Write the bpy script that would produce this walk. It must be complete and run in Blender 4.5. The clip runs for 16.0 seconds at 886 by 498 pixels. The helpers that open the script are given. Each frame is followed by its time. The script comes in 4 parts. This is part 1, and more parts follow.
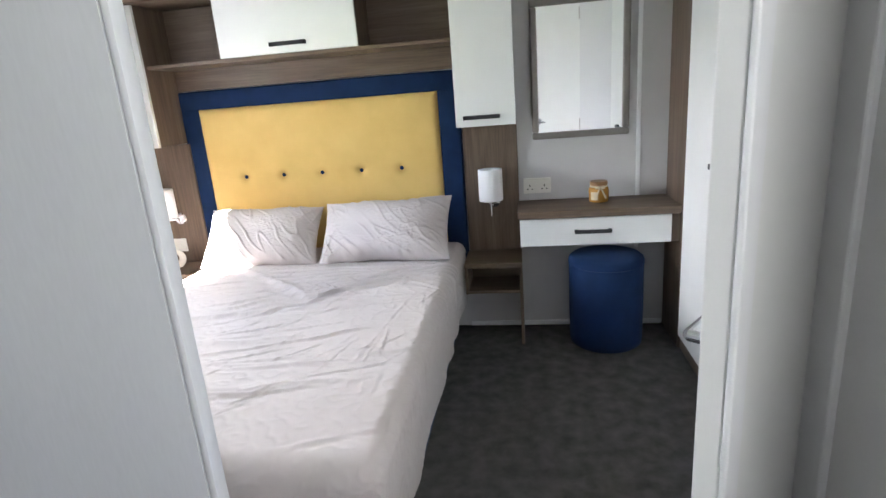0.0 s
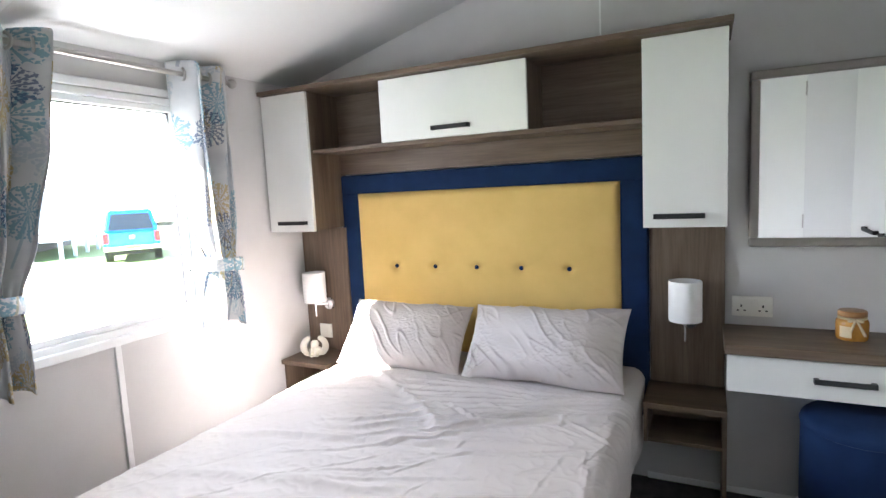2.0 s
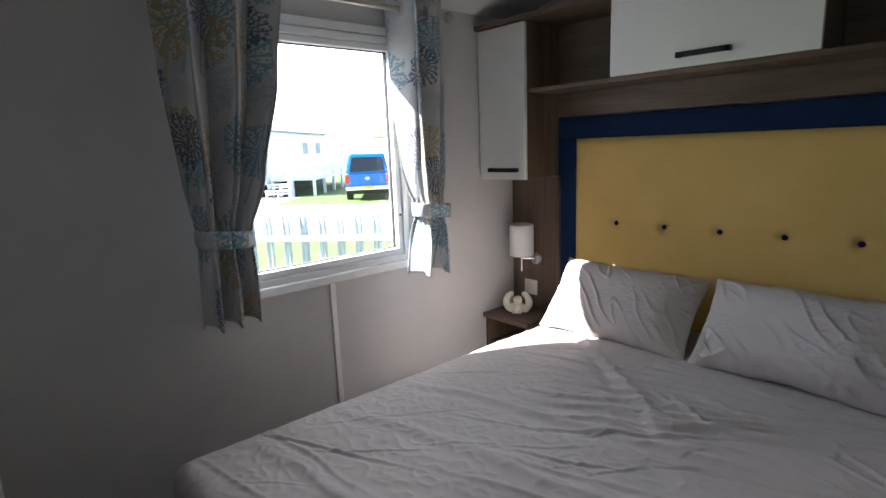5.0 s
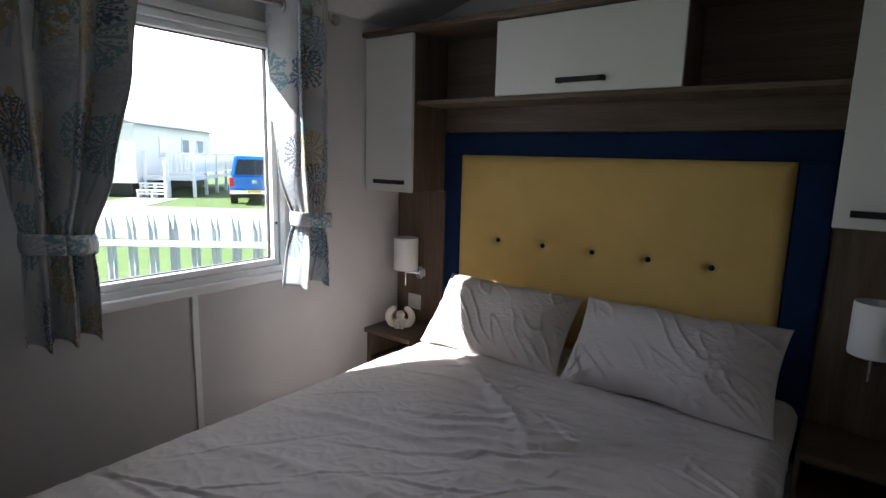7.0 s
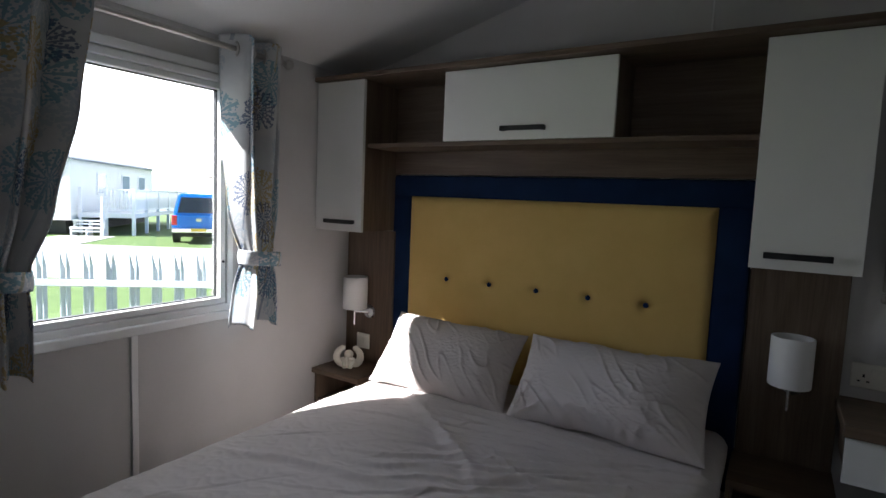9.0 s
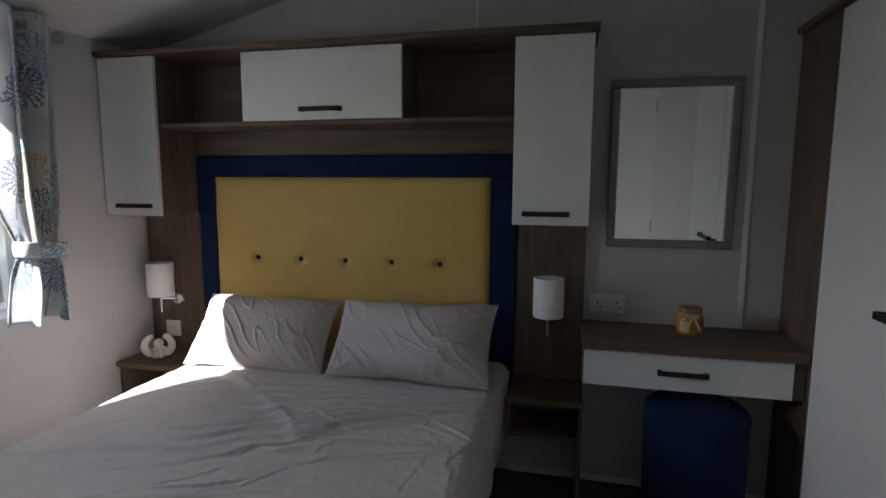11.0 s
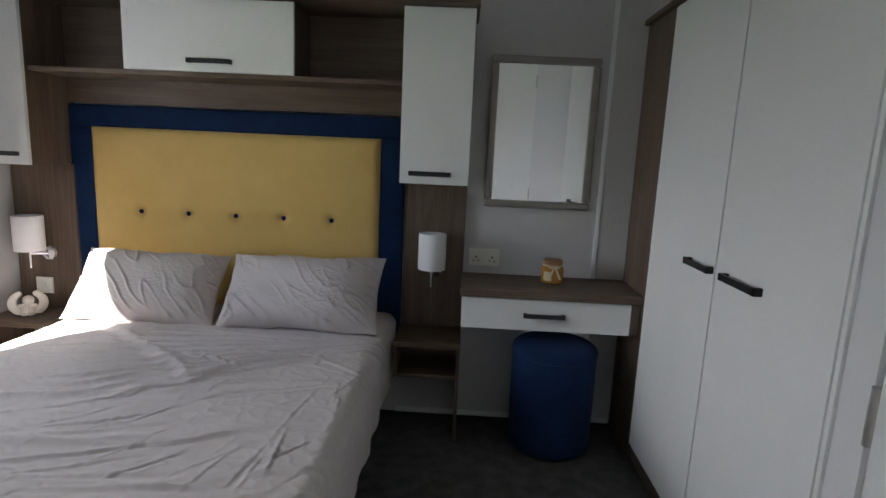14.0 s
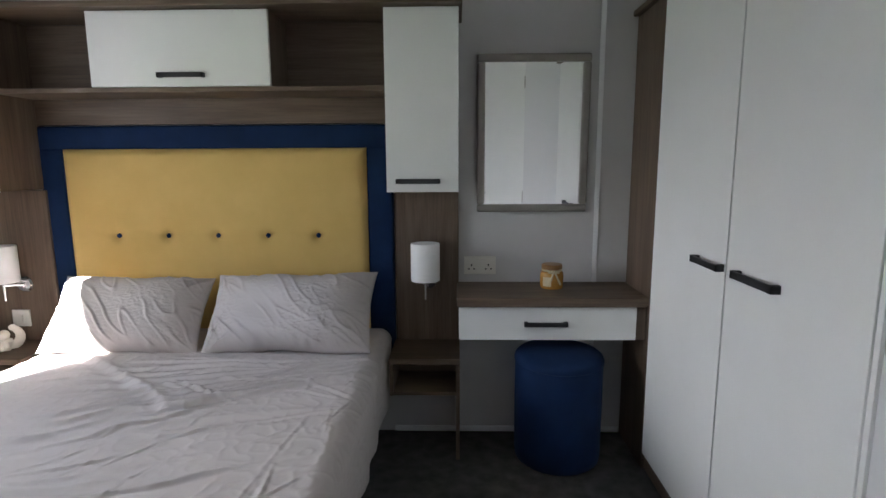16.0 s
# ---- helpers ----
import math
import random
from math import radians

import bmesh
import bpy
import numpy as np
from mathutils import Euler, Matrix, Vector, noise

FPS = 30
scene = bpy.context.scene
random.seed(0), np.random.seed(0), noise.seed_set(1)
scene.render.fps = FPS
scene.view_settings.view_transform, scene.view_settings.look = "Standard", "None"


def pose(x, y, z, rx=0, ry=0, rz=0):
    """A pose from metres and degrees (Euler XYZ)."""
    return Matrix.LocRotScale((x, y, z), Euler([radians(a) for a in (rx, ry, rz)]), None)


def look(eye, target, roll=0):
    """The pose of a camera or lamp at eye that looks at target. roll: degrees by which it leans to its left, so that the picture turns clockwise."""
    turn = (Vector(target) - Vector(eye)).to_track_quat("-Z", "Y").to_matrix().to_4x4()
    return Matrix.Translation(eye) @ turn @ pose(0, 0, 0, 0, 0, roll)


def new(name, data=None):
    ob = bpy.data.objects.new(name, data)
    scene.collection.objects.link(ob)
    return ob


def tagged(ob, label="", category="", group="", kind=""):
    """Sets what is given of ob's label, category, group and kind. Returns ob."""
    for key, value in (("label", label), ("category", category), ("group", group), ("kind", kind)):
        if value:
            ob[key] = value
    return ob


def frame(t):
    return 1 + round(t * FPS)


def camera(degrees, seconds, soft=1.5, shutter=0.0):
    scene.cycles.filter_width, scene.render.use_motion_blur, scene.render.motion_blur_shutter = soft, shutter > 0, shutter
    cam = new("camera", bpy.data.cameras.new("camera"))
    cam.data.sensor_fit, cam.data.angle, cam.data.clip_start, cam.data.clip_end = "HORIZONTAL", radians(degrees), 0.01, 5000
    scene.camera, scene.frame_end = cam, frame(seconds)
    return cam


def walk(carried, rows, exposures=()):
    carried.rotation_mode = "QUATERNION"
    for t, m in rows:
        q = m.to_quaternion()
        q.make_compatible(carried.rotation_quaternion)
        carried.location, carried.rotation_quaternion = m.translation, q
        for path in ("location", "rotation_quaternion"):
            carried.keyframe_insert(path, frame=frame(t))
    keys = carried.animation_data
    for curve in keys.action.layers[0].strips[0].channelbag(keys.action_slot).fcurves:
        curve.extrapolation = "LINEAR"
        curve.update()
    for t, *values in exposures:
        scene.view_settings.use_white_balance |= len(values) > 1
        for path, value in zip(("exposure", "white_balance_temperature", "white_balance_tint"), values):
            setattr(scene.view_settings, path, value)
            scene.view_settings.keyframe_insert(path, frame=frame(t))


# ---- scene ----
cam = camera(78.7, 16.0)
PATH = [
    (0, (1.102, -2.921, 1.289), (0.796, -1.018, 0.755), -4.5),
    (0.5, (1.087, -2.812, 1.339), (0.604, -0.912, 0.944), -3.5),
    (1, (1.07, -2.7, 1.332), (0.445, -0.827, 1.013), -3.0),
    (1.5, (1.024, -2.555, 1.315), (0.309, -0.703, 1.066), -3.1),
    (2, (1.007, -2.453, 1.336), (0.128, -0.67, 1.114), -2.9),
    (2.5, (0.973, -2.412, 1.336), (-0.251, -0.84, 1.165), -1.7),
    (3, (0.935, -2.424, 1.341), (-0.428, -0.97, 1.17), -2.3),
    (3.5, (0.914, -2.387, 1.361), (-0.53, -1.03, 1.093), -3.2),
    (6, (0.824, -2.186, 1.295), (-0.62, -0.866, 0.881), -1.3),
    (6.5, (0.822, -2.173, 1.294), (-0.486, -0.707, 0.924), -1.2),
    (7, (0.833, -2.16, 1.319), (-0.358, -0.589, 0.982), 1.5),
    (7.5, (0.832, -2.176, 1.328), (-0.318, -0.568, 1.028), 1.1),
    (8, (0.842, -2.186, 1.316), (-0.296, -0.564, 1.041), 2.1),
    (8.5, (0.851, -2.183, 1.32), (-0.272, -0.539, 1.132), 2.7),
    (11, (1.002, -2.355, 1.307), (0.55, -0.422, 1.064), 0.3),
    (11.5, (1.033, -2.358, 1.303), (0.73, -0.393, 1.087), -0.1),
    (12, (1.045, -2.36, 1.31), (0.876, -0.379, 1.093), 0.8),
    (12.5, (1.064, -2.368, 1.311), (0.978, -0.381, 1.1), 0.4),
    (13, (1.064, -2.391, 1.287), (1.023, -0.413, 0.996), 0.9),
    (13.5, (1.061, -2.443, 1.281), (1.088, -0.459, 1.026), 1.5),
    (14, (1.051, -2.526, 1.27), (0.99, -0.557, 0.929), 2.6),
    (14.5, (1.066, -2.584, 1.262), (0.896, -0.621, 0.917), 1.6),
    (15, (1.062, -2.576, 1.259), (0.864, -0.611, 0.948), 1.3),
    (15.5, (1.052, -2.515, 1.251), (0.885, -0.548, 0.927), 0.0),
    (16, (1.063, -2.419, 1.26), (1.013, -0.444, 0.948), -0.3),
]
EXPOSURE = [(t, e + 1.1, 6150, 11) for t, e in ((0, 3.65), (1, 3.65), (2.2, 3.35), (3, 2.82), (3.5, 2.45), (6, 1.15), (7, 0.95), (8.5, 0.9), (11, 1.1), (12.5, 1.52), (13.5, 1.9), (14, 2.08), (14.5, 2.35), (15, 2.42), (16, 2.5))]
walk(cam, [(t, look(eye, target, roll)) for t, eye, target, roll in PATH], EXPOSURE)

# ---- light ----
world = bpy.data.worlds.new("world")
scene.world = world
world.use_nodes = True
wn = world.node_tree
sky = wn.nodes.new("ShaderNodeTexSky")
sky.sky_type, sky.sun_disc = "NISHITA", False
sky.dust_density = 0.6
sky.sun_elevation, sky.sun_rotation = radians(38.6), radians(212)
wn.links.new(sky.outputs[0], wn.nodes["Background"].inputs[0])
wn.nodes["Background"].inputs[1].default_value = 0.07
sun = new("sun", bpy.data.lights.new("sun", "SUN"))
sun.data.energy, sun.data.angle, sun.data.color = 5.0, radians(0.55), (1.0, 0.965, 0.92)
sun.matrix_world = look((0, 0, 0), (0.434, 0.648, -0.624))
glow = new("window_daylight", bpy.data.lights.new("window_daylight", "AREA"))
glow.data.shape, glow.data.size, glow.data.size_y = "RECTANGLE", 0.78, 0.82
glow.data.energy, glow.data.color = 0.6, (0.93, 0.97, 1.0)
glow.matrix_world = look((-1.125, -1.205, 1.29), (0.3, -1.205, 1.05))

# added fill lamp at an unseen wall opening, brightens the hall side
hall_glow = new("hall_fill", bpy.data.lights.new("hall_fill", "AREA"))
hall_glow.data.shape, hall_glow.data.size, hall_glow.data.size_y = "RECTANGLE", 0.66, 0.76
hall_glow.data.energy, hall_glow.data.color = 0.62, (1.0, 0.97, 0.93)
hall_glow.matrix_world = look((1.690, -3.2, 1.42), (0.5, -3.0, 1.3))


# ---- materials ----
def mat(name, color, rough=0.6, metal=0.0):
    m = bpy.data.materials.new(name)
    m.use_nodes = True
    b = m.node_tree.nodes["Principled BSDF"]
    b.inputs["Base Color"].default_value = (*color, 1)
    b.inputs["Roughness"].default_value = rough
    b.inputs["Metallic"].default_value = metal
    return m, m.node_tree, b


def node(nt, kind, **values):
    n = nt.nodes.new(kind)
    for k, v in values.items():
        n.inputs[k.replace("_", " ")].default_value = v
    return n


def coords(nt, scale=(1, 1, 1), source="Object"):
    tc = nt.nodes.new("ShaderNodeTexCoord")
    mp = nt.nodes.new("ShaderNodeMapping")
    mp.inputs["Scale"].default_value = scale
    nt.links.new(tc.outputs[source], mp.inputs[0])
    return mp.outputs[0]


def ramp(nt, fac, stops):
    r = nt.nodes.new("ShaderNodeValToRGB")
    while len(r.color_ramp.elements) < len(stops):
        r.color_ramp.elements.new(0.5)
    for e, (p, c) in zip(r.color_ramp.elements, stops):
        e.position, e.color = p, (*c, 1)
    nt.links.new(fac, r.inputs[0])
    return r.outputs[0]


def bump(nt, b, fac, strength, dist):
    n = nt.nodes.new("ShaderNodeBump")
    n.inputs["Strength"].default_value, n.inputs["Distance"].default_value = strength, dist
    nt.links.new(fac, n.inputs["Height"])
    nt.links.new(n.outputs[0], b.inputs["Normal"])


def mottled(name, lo, hi, scale, rough, grain=400, depth=0.0006, strength=0.4, stretch=(1, 1, 1), detail=4.0):
    """A two-scale surface: broad tone changes and a fine grain in relief."""
    m, nt, b = mat(name, lo, rough)
    v = coords(nt, stretch)
    n1 = node(nt, "ShaderNodeTexNoise", Scale=scale, Detail=detail)
    n2 = node(nt, "ShaderNodeTexNoise", Scale=grain, Detail=2.0)
    nt.links.new(v, n1.inputs["Vector"]), nt.links.new(v, n2.inputs["Vector"])
    mix = nt.nodes.new("ShaderNodeMath")
    mix.operation = "MULTIPLY_ADD"
    mix.inputs[1].default_value = 0.35
    nt.links.new(n2.outputs[0], mix.inputs[0])
    half = nt.nodes.new("ShaderNodeMath")
    half.operation = "MULTIPLY"
    half.inputs[1].default_value = 0.65
    nt.links.new(n1.outputs[0], half.inputs[0]), nt.links.new(half.outputs[0], mix.inputs[2])
    nt.links.new(ramp(nt, mix.outputs[0], [(0.3, lo), (0.7, hi)]), b.inputs["Base Color"])
    bump(nt, b, n2.outputs[0], strength, depth)
    return m


def wood(name, axis):
    """Grey-brown oak laminate with its grain along one axis."""
    m, nt, b = mat(name, (0.2, 0.14, 0.1), 0.5)
    s, f = [7.0] * 3, [90.0] * 3
    s[axis], f[axis] = 0.55, 3.5
    n1 = node(nt, "ShaderNodeTexNoise", Scale=1.6, Detail=6.0, Distortion=1.4)
    n2 = node(nt, "ShaderNodeTexNoise", Scale=1.5, Detail=4.0, Roughness=0.7)
    nt.links.new(coords(nt, s), n1.inputs["Vector"]), nt.links.new(coords(nt, f), n2.inputs["Vector"])
    c1 = ramp(nt, n1.outputs[0], [(0.28, (0.096, 0.064, 0.042)), (0.5, (0.145, 0.100, 0.067)), (0.72, (0.192, 0.137, 0.095))])
    c2 = ramp(nt, n2.outputs[0], [(0.35, (0.62, 0.60, 0.58)), (0.6, (1, 1, 1))])
    mx = nt.nodes.new("ShaderNodeMixRGB")
    mx.blend_type = "MULTIPLY"
    mx.inputs[0].default_value = 0.75
    nt.links.new(c1, mx.inputs[1]), nt.links.new(c2, mx.inputs[2]), nt.links.new(mx.outputs[0], b.inputs["Base Color"])
    bump(nt, b, n2.outputs[0], 0.25, 0.0006)
    return m


def fabric(name, lo, hi, scale, rough=0.9, sheen=0.0, weave=900, tint=(1, 1, 1)):
    m = mottled(name, lo, hi, scale, rough, weave, 0.0004, 0.35)
    b = m.node_tree.nodes["Principled BSDF"]
    b.inputs["Sheen Weight"].default_value = sheen
    b.inputs["Sheen Roughness"].default_value = 0.35
    b.inputs["Sheen Tint"].default_value = (*tint, 1)
    b.inputs["Specular IOR Level"].default_value = 0.2
    return m


WOOD_X, WOOD_Y, WOOD_Z = wood("oak_along", 0), wood("oak_across", 1), wood("oak_upright", 2)
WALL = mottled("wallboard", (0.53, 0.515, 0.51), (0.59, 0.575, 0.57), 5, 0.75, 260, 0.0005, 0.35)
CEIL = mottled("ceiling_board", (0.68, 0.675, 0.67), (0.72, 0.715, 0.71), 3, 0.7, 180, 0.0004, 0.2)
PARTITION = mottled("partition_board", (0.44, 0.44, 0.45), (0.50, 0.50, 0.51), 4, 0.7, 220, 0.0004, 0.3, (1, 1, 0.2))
WHITE = mottled("white_laminate", (0.765, 0.765, 0.74), (0.80, 0.80, 0.775), 6, 0.42, 320, 0.0003, 0.12)
TRIM = mottled("white_plastic", (0.77, 0.77, 0.77), (0.82, 0.82, 0.82), 8, 0.35, 500, 0.0001, 0.1)
PLATE = mottled("switch_plastic", (0.72, 0.70, 0.64), (0.76, 0.74, 0.68), 8, 0.35, 500, 0.0001, 0.1)
BLACK = mottled("black_metal", (0.012, 0.012, 0.014), (0.022, 0.022, 0.024), 20, 0.45, 700, 0.0002, 0.2)
# Near black for shade put into gaps, holes and undersides; also the truck underbody.
DARK = mottled("shade_underbody_black", (0.02, 0.02, 0.02), (0.03, 0.03, 0.03), 20, 0.8)
CHROME = mat("chrome", (0.75, 0.75, 0.77), 0.12, 1.0)[0]
STEEL = mottled("brushed_steel", (0.42, 0.40, 0.38), (0.52, 0.50, 0.47), 30, 0.3, 600, 0.0002, 0.2)
STEEL.node_tree.nodes["Principled BSDF"].inputs["Metallic"].default_value = 0.9
PEWTER = mottled("pewter_paint", (0.26, 0.235, 0.215), (0.34, 0.31, 0.285), 12, 0.38, 300, 0.0004, 0.3)
PEWTER.node_tree.nodes["Principled BSDF"].inputs["Metallic"].default_value = 0.35
GLASSY = mat("mirror_silver", (0.90, 0.91, 0.91), 0.015, 1.0)[0]
SHEET = fabric("taupe_cotton", (0.545, 0.495, 0.480), (0.60, 0.55, 0.535), 5, 0.92, 0.1, 1200)
MUSTARD = fabric("mustard_velvet", (0.59, 0.40, 0.13), (0.68, 0.475, 0.17), 7, 0.85, 0.35, 700, (1, 0.9, 0.6))
NAVY = fabric("navy_velvet", (0.005, 0.016, 0.054), (0.009, 0.028, 0.088), 9, 0.85, 0.12, 700, (0.3, 0.5, 1))
CARPET = fabric("grey_carpet", (0.040, 0.038, 0.037), (0.115, 0.109, 0.104), 16, 1.0, 0.1, 350)
SHADE = mat("lamp_shade_fabric", (0.80, 0.79, 0.78), 0.8)[0]
RESIN = mottled("cream_resin", (0.68, 0.64, 0.55), (0.78, 0.74, 0.66), 40, 0.6, 300, 0.001, 0.5)
AMBER = mottled("amber_candle_glass", (0.33, 0.15, 0.025), (0.48, 0.24, 0.05), 30, 0.15, 300, 0.0002, 0.1)
AMBER_LID = mottled("bronze_lid", (0.20, 0.09, 0.02), (0.30, 0.14, 0.04), 30, 0.35, 300)
PAPER = mottled("paper_label", (0.52, 0.42, 0.25), (0.60, 0.50, 0.32), 30, 0.8)
GRASS = mottled("mown_grass", (0.075, 0.13, 0.03), (0.12, 0.19, 0.05), 3, 0.95, 60, 0.02, 0.6)
GRAVEL = mottled("pale_concrete", (0.40, 0.385, 0.36), (0.50, 0.485, 0.455), 2, 0.9, 60, 0.004, 0.5)
CLAD = mottled("white_cladding", (0.72, 0.72, 0.70), (0.78, 0.78, 0.76), 2, 0.6)
ROOFING = mottled("grey_roof", (0.18, 0.20, 0.23), (0.24, 0.26, 0.29), 2, 0.7)
BRICKY = mottled("red_brown_roof", (0.20, 0.10, 0.08), (0.28, 0.15, 0.12), 2, 0.8)
GALV = mottled("galvanised_steel", (0.42, 0.46, 0.49), (0.54, 0.58, 0.61), 14, 0.5, 150, 0.0005, 0.3)
CARBLUE = mottled("blue_car_paint", (0.008, 0.12, 0.42), (0.012, 0.15, 0.48), 3, 0.25)
TYRE = mottled("tyre_rubber", (0.02, 0.02, 0.02), (0.03, 0.03, 0.03), 20, 0.9)
TINT = mat("tinted_glass", (0.015, 0.02, 0.025), 0.08)[0]
SKYGLASS = mat("house_window_glass", (0.25, 0.32, 0.38), 0.08)[0]
RED = mat("tail_lamp_red", (0.45, 0.02, 0.02), 0.25)[0]
YELLOW = mat("number_plate_yellow", (0.70, 0.48, 0.05), 0.5)[0]
PANE = bpy.data.materials.new("window_glass")
PANE.use_nodes = True
_nt = PANE.node_tree
_nt.nodes.clear()
_o, _t, _g, _m, _f = (_nt.nodes.new("ShaderNode" + k) for k in ("OutputMaterial", "BsdfTransparent", "BsdfGlossy", "MixShader", "Fresnel"))
_g.inputs["Roughness"].default_value = 0.02
_f.inputs[0].default_value = 1.45
_nt.links.new(_f.outputs[0], _m.inputs[0]), _nt.links.new(_t.outputs[0], _m.inputs[1])
_nt.links.new(_g.outputs[0], _m.inputs[2]), _nt.links.new(_m.outputs[0], _o.inputs[0])

# Emission of the added backdrop plane that lifts the sky to white.
SKY_GLOW = bpy.data.materials.new("sky_glow_white")
SKY_GLOW.use_nodes = True
_nt = SKY_GLOW.node_tree
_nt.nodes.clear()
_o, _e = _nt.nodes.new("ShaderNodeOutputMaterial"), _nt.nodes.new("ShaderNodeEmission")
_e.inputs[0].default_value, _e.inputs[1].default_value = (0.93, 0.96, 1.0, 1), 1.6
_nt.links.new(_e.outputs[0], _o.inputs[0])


def curtain_cloth():
    """Pale grey cloth printed with feathery flower heads in teal, navy, mustard and grey-blue."""
    m, nt, b = mat("printed_curtain_cloth", (0.5, 0.5, 0.5), 0.9)
    uv = coords(nt, (1, 1, 1), "UV")

    def calc(op, x, y=None, z=None):
        n = nt.nodes.new("ShaderNodeMath")
        n.operation = op
        for i, q in enumerate((x, y, z)):
            if isinstance(q, (int, float)):
                n.inputs[i].default_value = q
            elif q is not None:
                nt.links.new(q, n.inputs[i])
        return n.outputs[0]

    base = node(nt, "ShaderNodeTexNoise", Scale=6.0, Detail=3.0)
    nt.links.new(uv, base.inputs["Vector"])
    color = ramp(nt, base.outputs[0], [(0.35, (0.47, 0.48, 0.50)), (0.55, (0.58, 0.58, 0.58)), (0.7, (0.62, 0.62, 0.605))])
    fine = node(nt, "ShaderNodeTexNoise", Scale=120.0, Detail=2.0)
    nt.links.new(uv, fine.inputs["Vector"])
    dots = node(nt, "ShaderNodeTexVoronoi", Scale=95.0)
    dots.voronoi_dimensions = "2D"
    nt.links.new(uv, dots.inputs["Vector"])
    ragged = node(nt, "ShaderNodeTexNoise", Scale=26.0, Detail=3.0)
    nt.links.new(uv, ragged.inputs["Vector"])
    heads = (((0.30, 0.37, 0.44), 3.1, 0.50, 0.40, 0.32, 17, 0.5), ((0.13, 0.29, 0.37), 3.3, 0.31, 0.17, 0.28, 13, 0.75), ((0.43, 0.31, 0.10), 3.2, 0.77, 0.52, 0.27, 11, 0.75), ((0.05, 0.085, 0.18), 2.9, 0.15, 0.93, 0.22, 19, 0.75))
    for tone, size, dx, dy, radius, spokes, weight in heads:
        mp = nt.nodes.new("ShaderNodeMapping")
        mp.inputs["Location"].default_value = (dx, dy, 0)
        mp.inputs["Scale"].default_value = (1.15, 0.9, 1)
        nt.links.new(uv, mp.inputs[0])
        vo = node(nt, "ShaderNodeTexVoronoi", Scale=size, Randomness=0.7)
        vo.voronoi_dimensions = "2D"
        nt.links.new(mp.outputs[0], vo.inputs["Vector"])
        away = nt.nodes.new("ShaderNodeVectorMath")
        away.operation = "SUBTRACT"
        nt.links.new(mp.outputs[0], away.inputs[0]), nt.links.new(vo.outputs["Position"], away.inputs[1])
        sep = nt.nodes.new("ShaderNodeSeparateXYZ")
        nt.links.new(away.outputs[0], sep.inputs[0])
        turn = calc("ARCTAN2", sep.outputs[0], sep.outputs[1])
        dist = vo.outputs["Distance"]
        edge = calc("MULTIPLY_ADD", ragged.outputs[0], 0.26, calc("ADD", dist, -0.13))
        head = calc("LESS_THAN", edge, radius)
        ray = calc("GREATER_THAN", calc("MULTIPLY_ADD", ragged.outputs[0], 0.9, calc("SINE", calc("MULTIPLY", turn, spokes))), 0.9)
        seeds = calc("LESS_THAN", dots.outputs["Distance"], calc("MULTIPLY_ADD", dist, 0.6, 0.24))
        mask = calc("MULTIPLY", head, calc("MAXIMUM", ray, seeds))
        stalk = calc("MULTIPLY", calc("LESS_THAN", calc("ABSOLUTE", calc("MULTIPLY_ADD", sep.outputs[1], 0.25, sep.outputs[0])), 0.006), calc("MULTIPLY", calc("GREATER_THAN", sep.outputs[1], 0.0), calc("LESS_THAN", dist, 0.55)))
        mix = nt.nodes.new("ShaderNodeMixRGB")
        nt.links.new(calc("MULTIPLY", calc("MAXIMUM", mask, calc("MULTIPLY", stalk, 0.6)), weight), mix.inputs[0])
        nt.links.new(color, mix.inputs[1])
        mix.inputs[2].default_value = (*tone, 1)
        color = mix.outputs[0]
    nt.links.new(color, b.inputs["Base Color"])
    b.inputs["Specular IOR Level"].default_value = 0.15
    bump(nt, b, fine.outputs[0], 0.2, 0.0005)
    return m


CURTAIN = curtain_cloth()

# ---- mesh helpers ----
BASE = {}


def thing(name, at, label, category, group="", kind=""):
    ob = new(name)
    ob.location = at
    ob.empty_display_size = 0.1
    BASE[ob.name] = Vector(at)
    return tagged(ob, label, category, group, kind)


def mesh_of(name, bm, material, smooth=None):
    me = bpy.data.meshes.new(name)
    bm.to_mesh(me)
    bm.free()
    me.materials.append(material)
    if smooth is not None:
        me.polygons.foreach_set("use_smooth", [True] * len(me.polygons))
        me.set_sharp_from_angle(angle=radians(smooth))
    return me


def part(name, bm, material, parent, label="", smooth=None):
    """One mesh, modelled in world places, under a thing or a part."""
    at = BASE[parent.name]
    bmesh.ops.translate(bm, vec=-at, verts=bm.verts)
    ob = new(name, mesh_of(name, bm, material, smooth))
    ob.parent = parent
    BASE[ob.name] = at
    return tagged(ob, label)


def solo(name, bm, material, label, category, kind="", smooth=None, group=""):
    return tagged(new(name, mesh_of(name, bm, material, smooth)), label, category, group, kind)


def box(x0, x1, y0, y1, z0, z1, bevel=0.0, bm=None, seg=2):
    bm2 = bmesh.new()
    bmesh.ops.create_cube(bm2, size=1)
    bmesh.ops.scale(bm2, vec=(x1 - x0, y1 - y0, z1 - z0), verts=bm2.verts)
    bmesh.ops.translate(bm2, vec=((x0 + x1) / 2, (y0 + y1) / 2, (z0 + z1) / 2), verts=bm2.verts)
    if bevel:
        bmesh.ops.bevel(bm2, geom=bm2.edges[:], offset=bevel, segments=seg, profile=0.5, affect="EDGES")
    return joined(bm, bm2)


def joined(bm, bm2):
    if bm is None:
        return bm2
    me = bpy.data.meshes.new("join")
    bm2.to_mesh(me)
    bm2.free()
    bm.from_mesh(me)
    bpy.data.meshes.remove(me)
    return bm


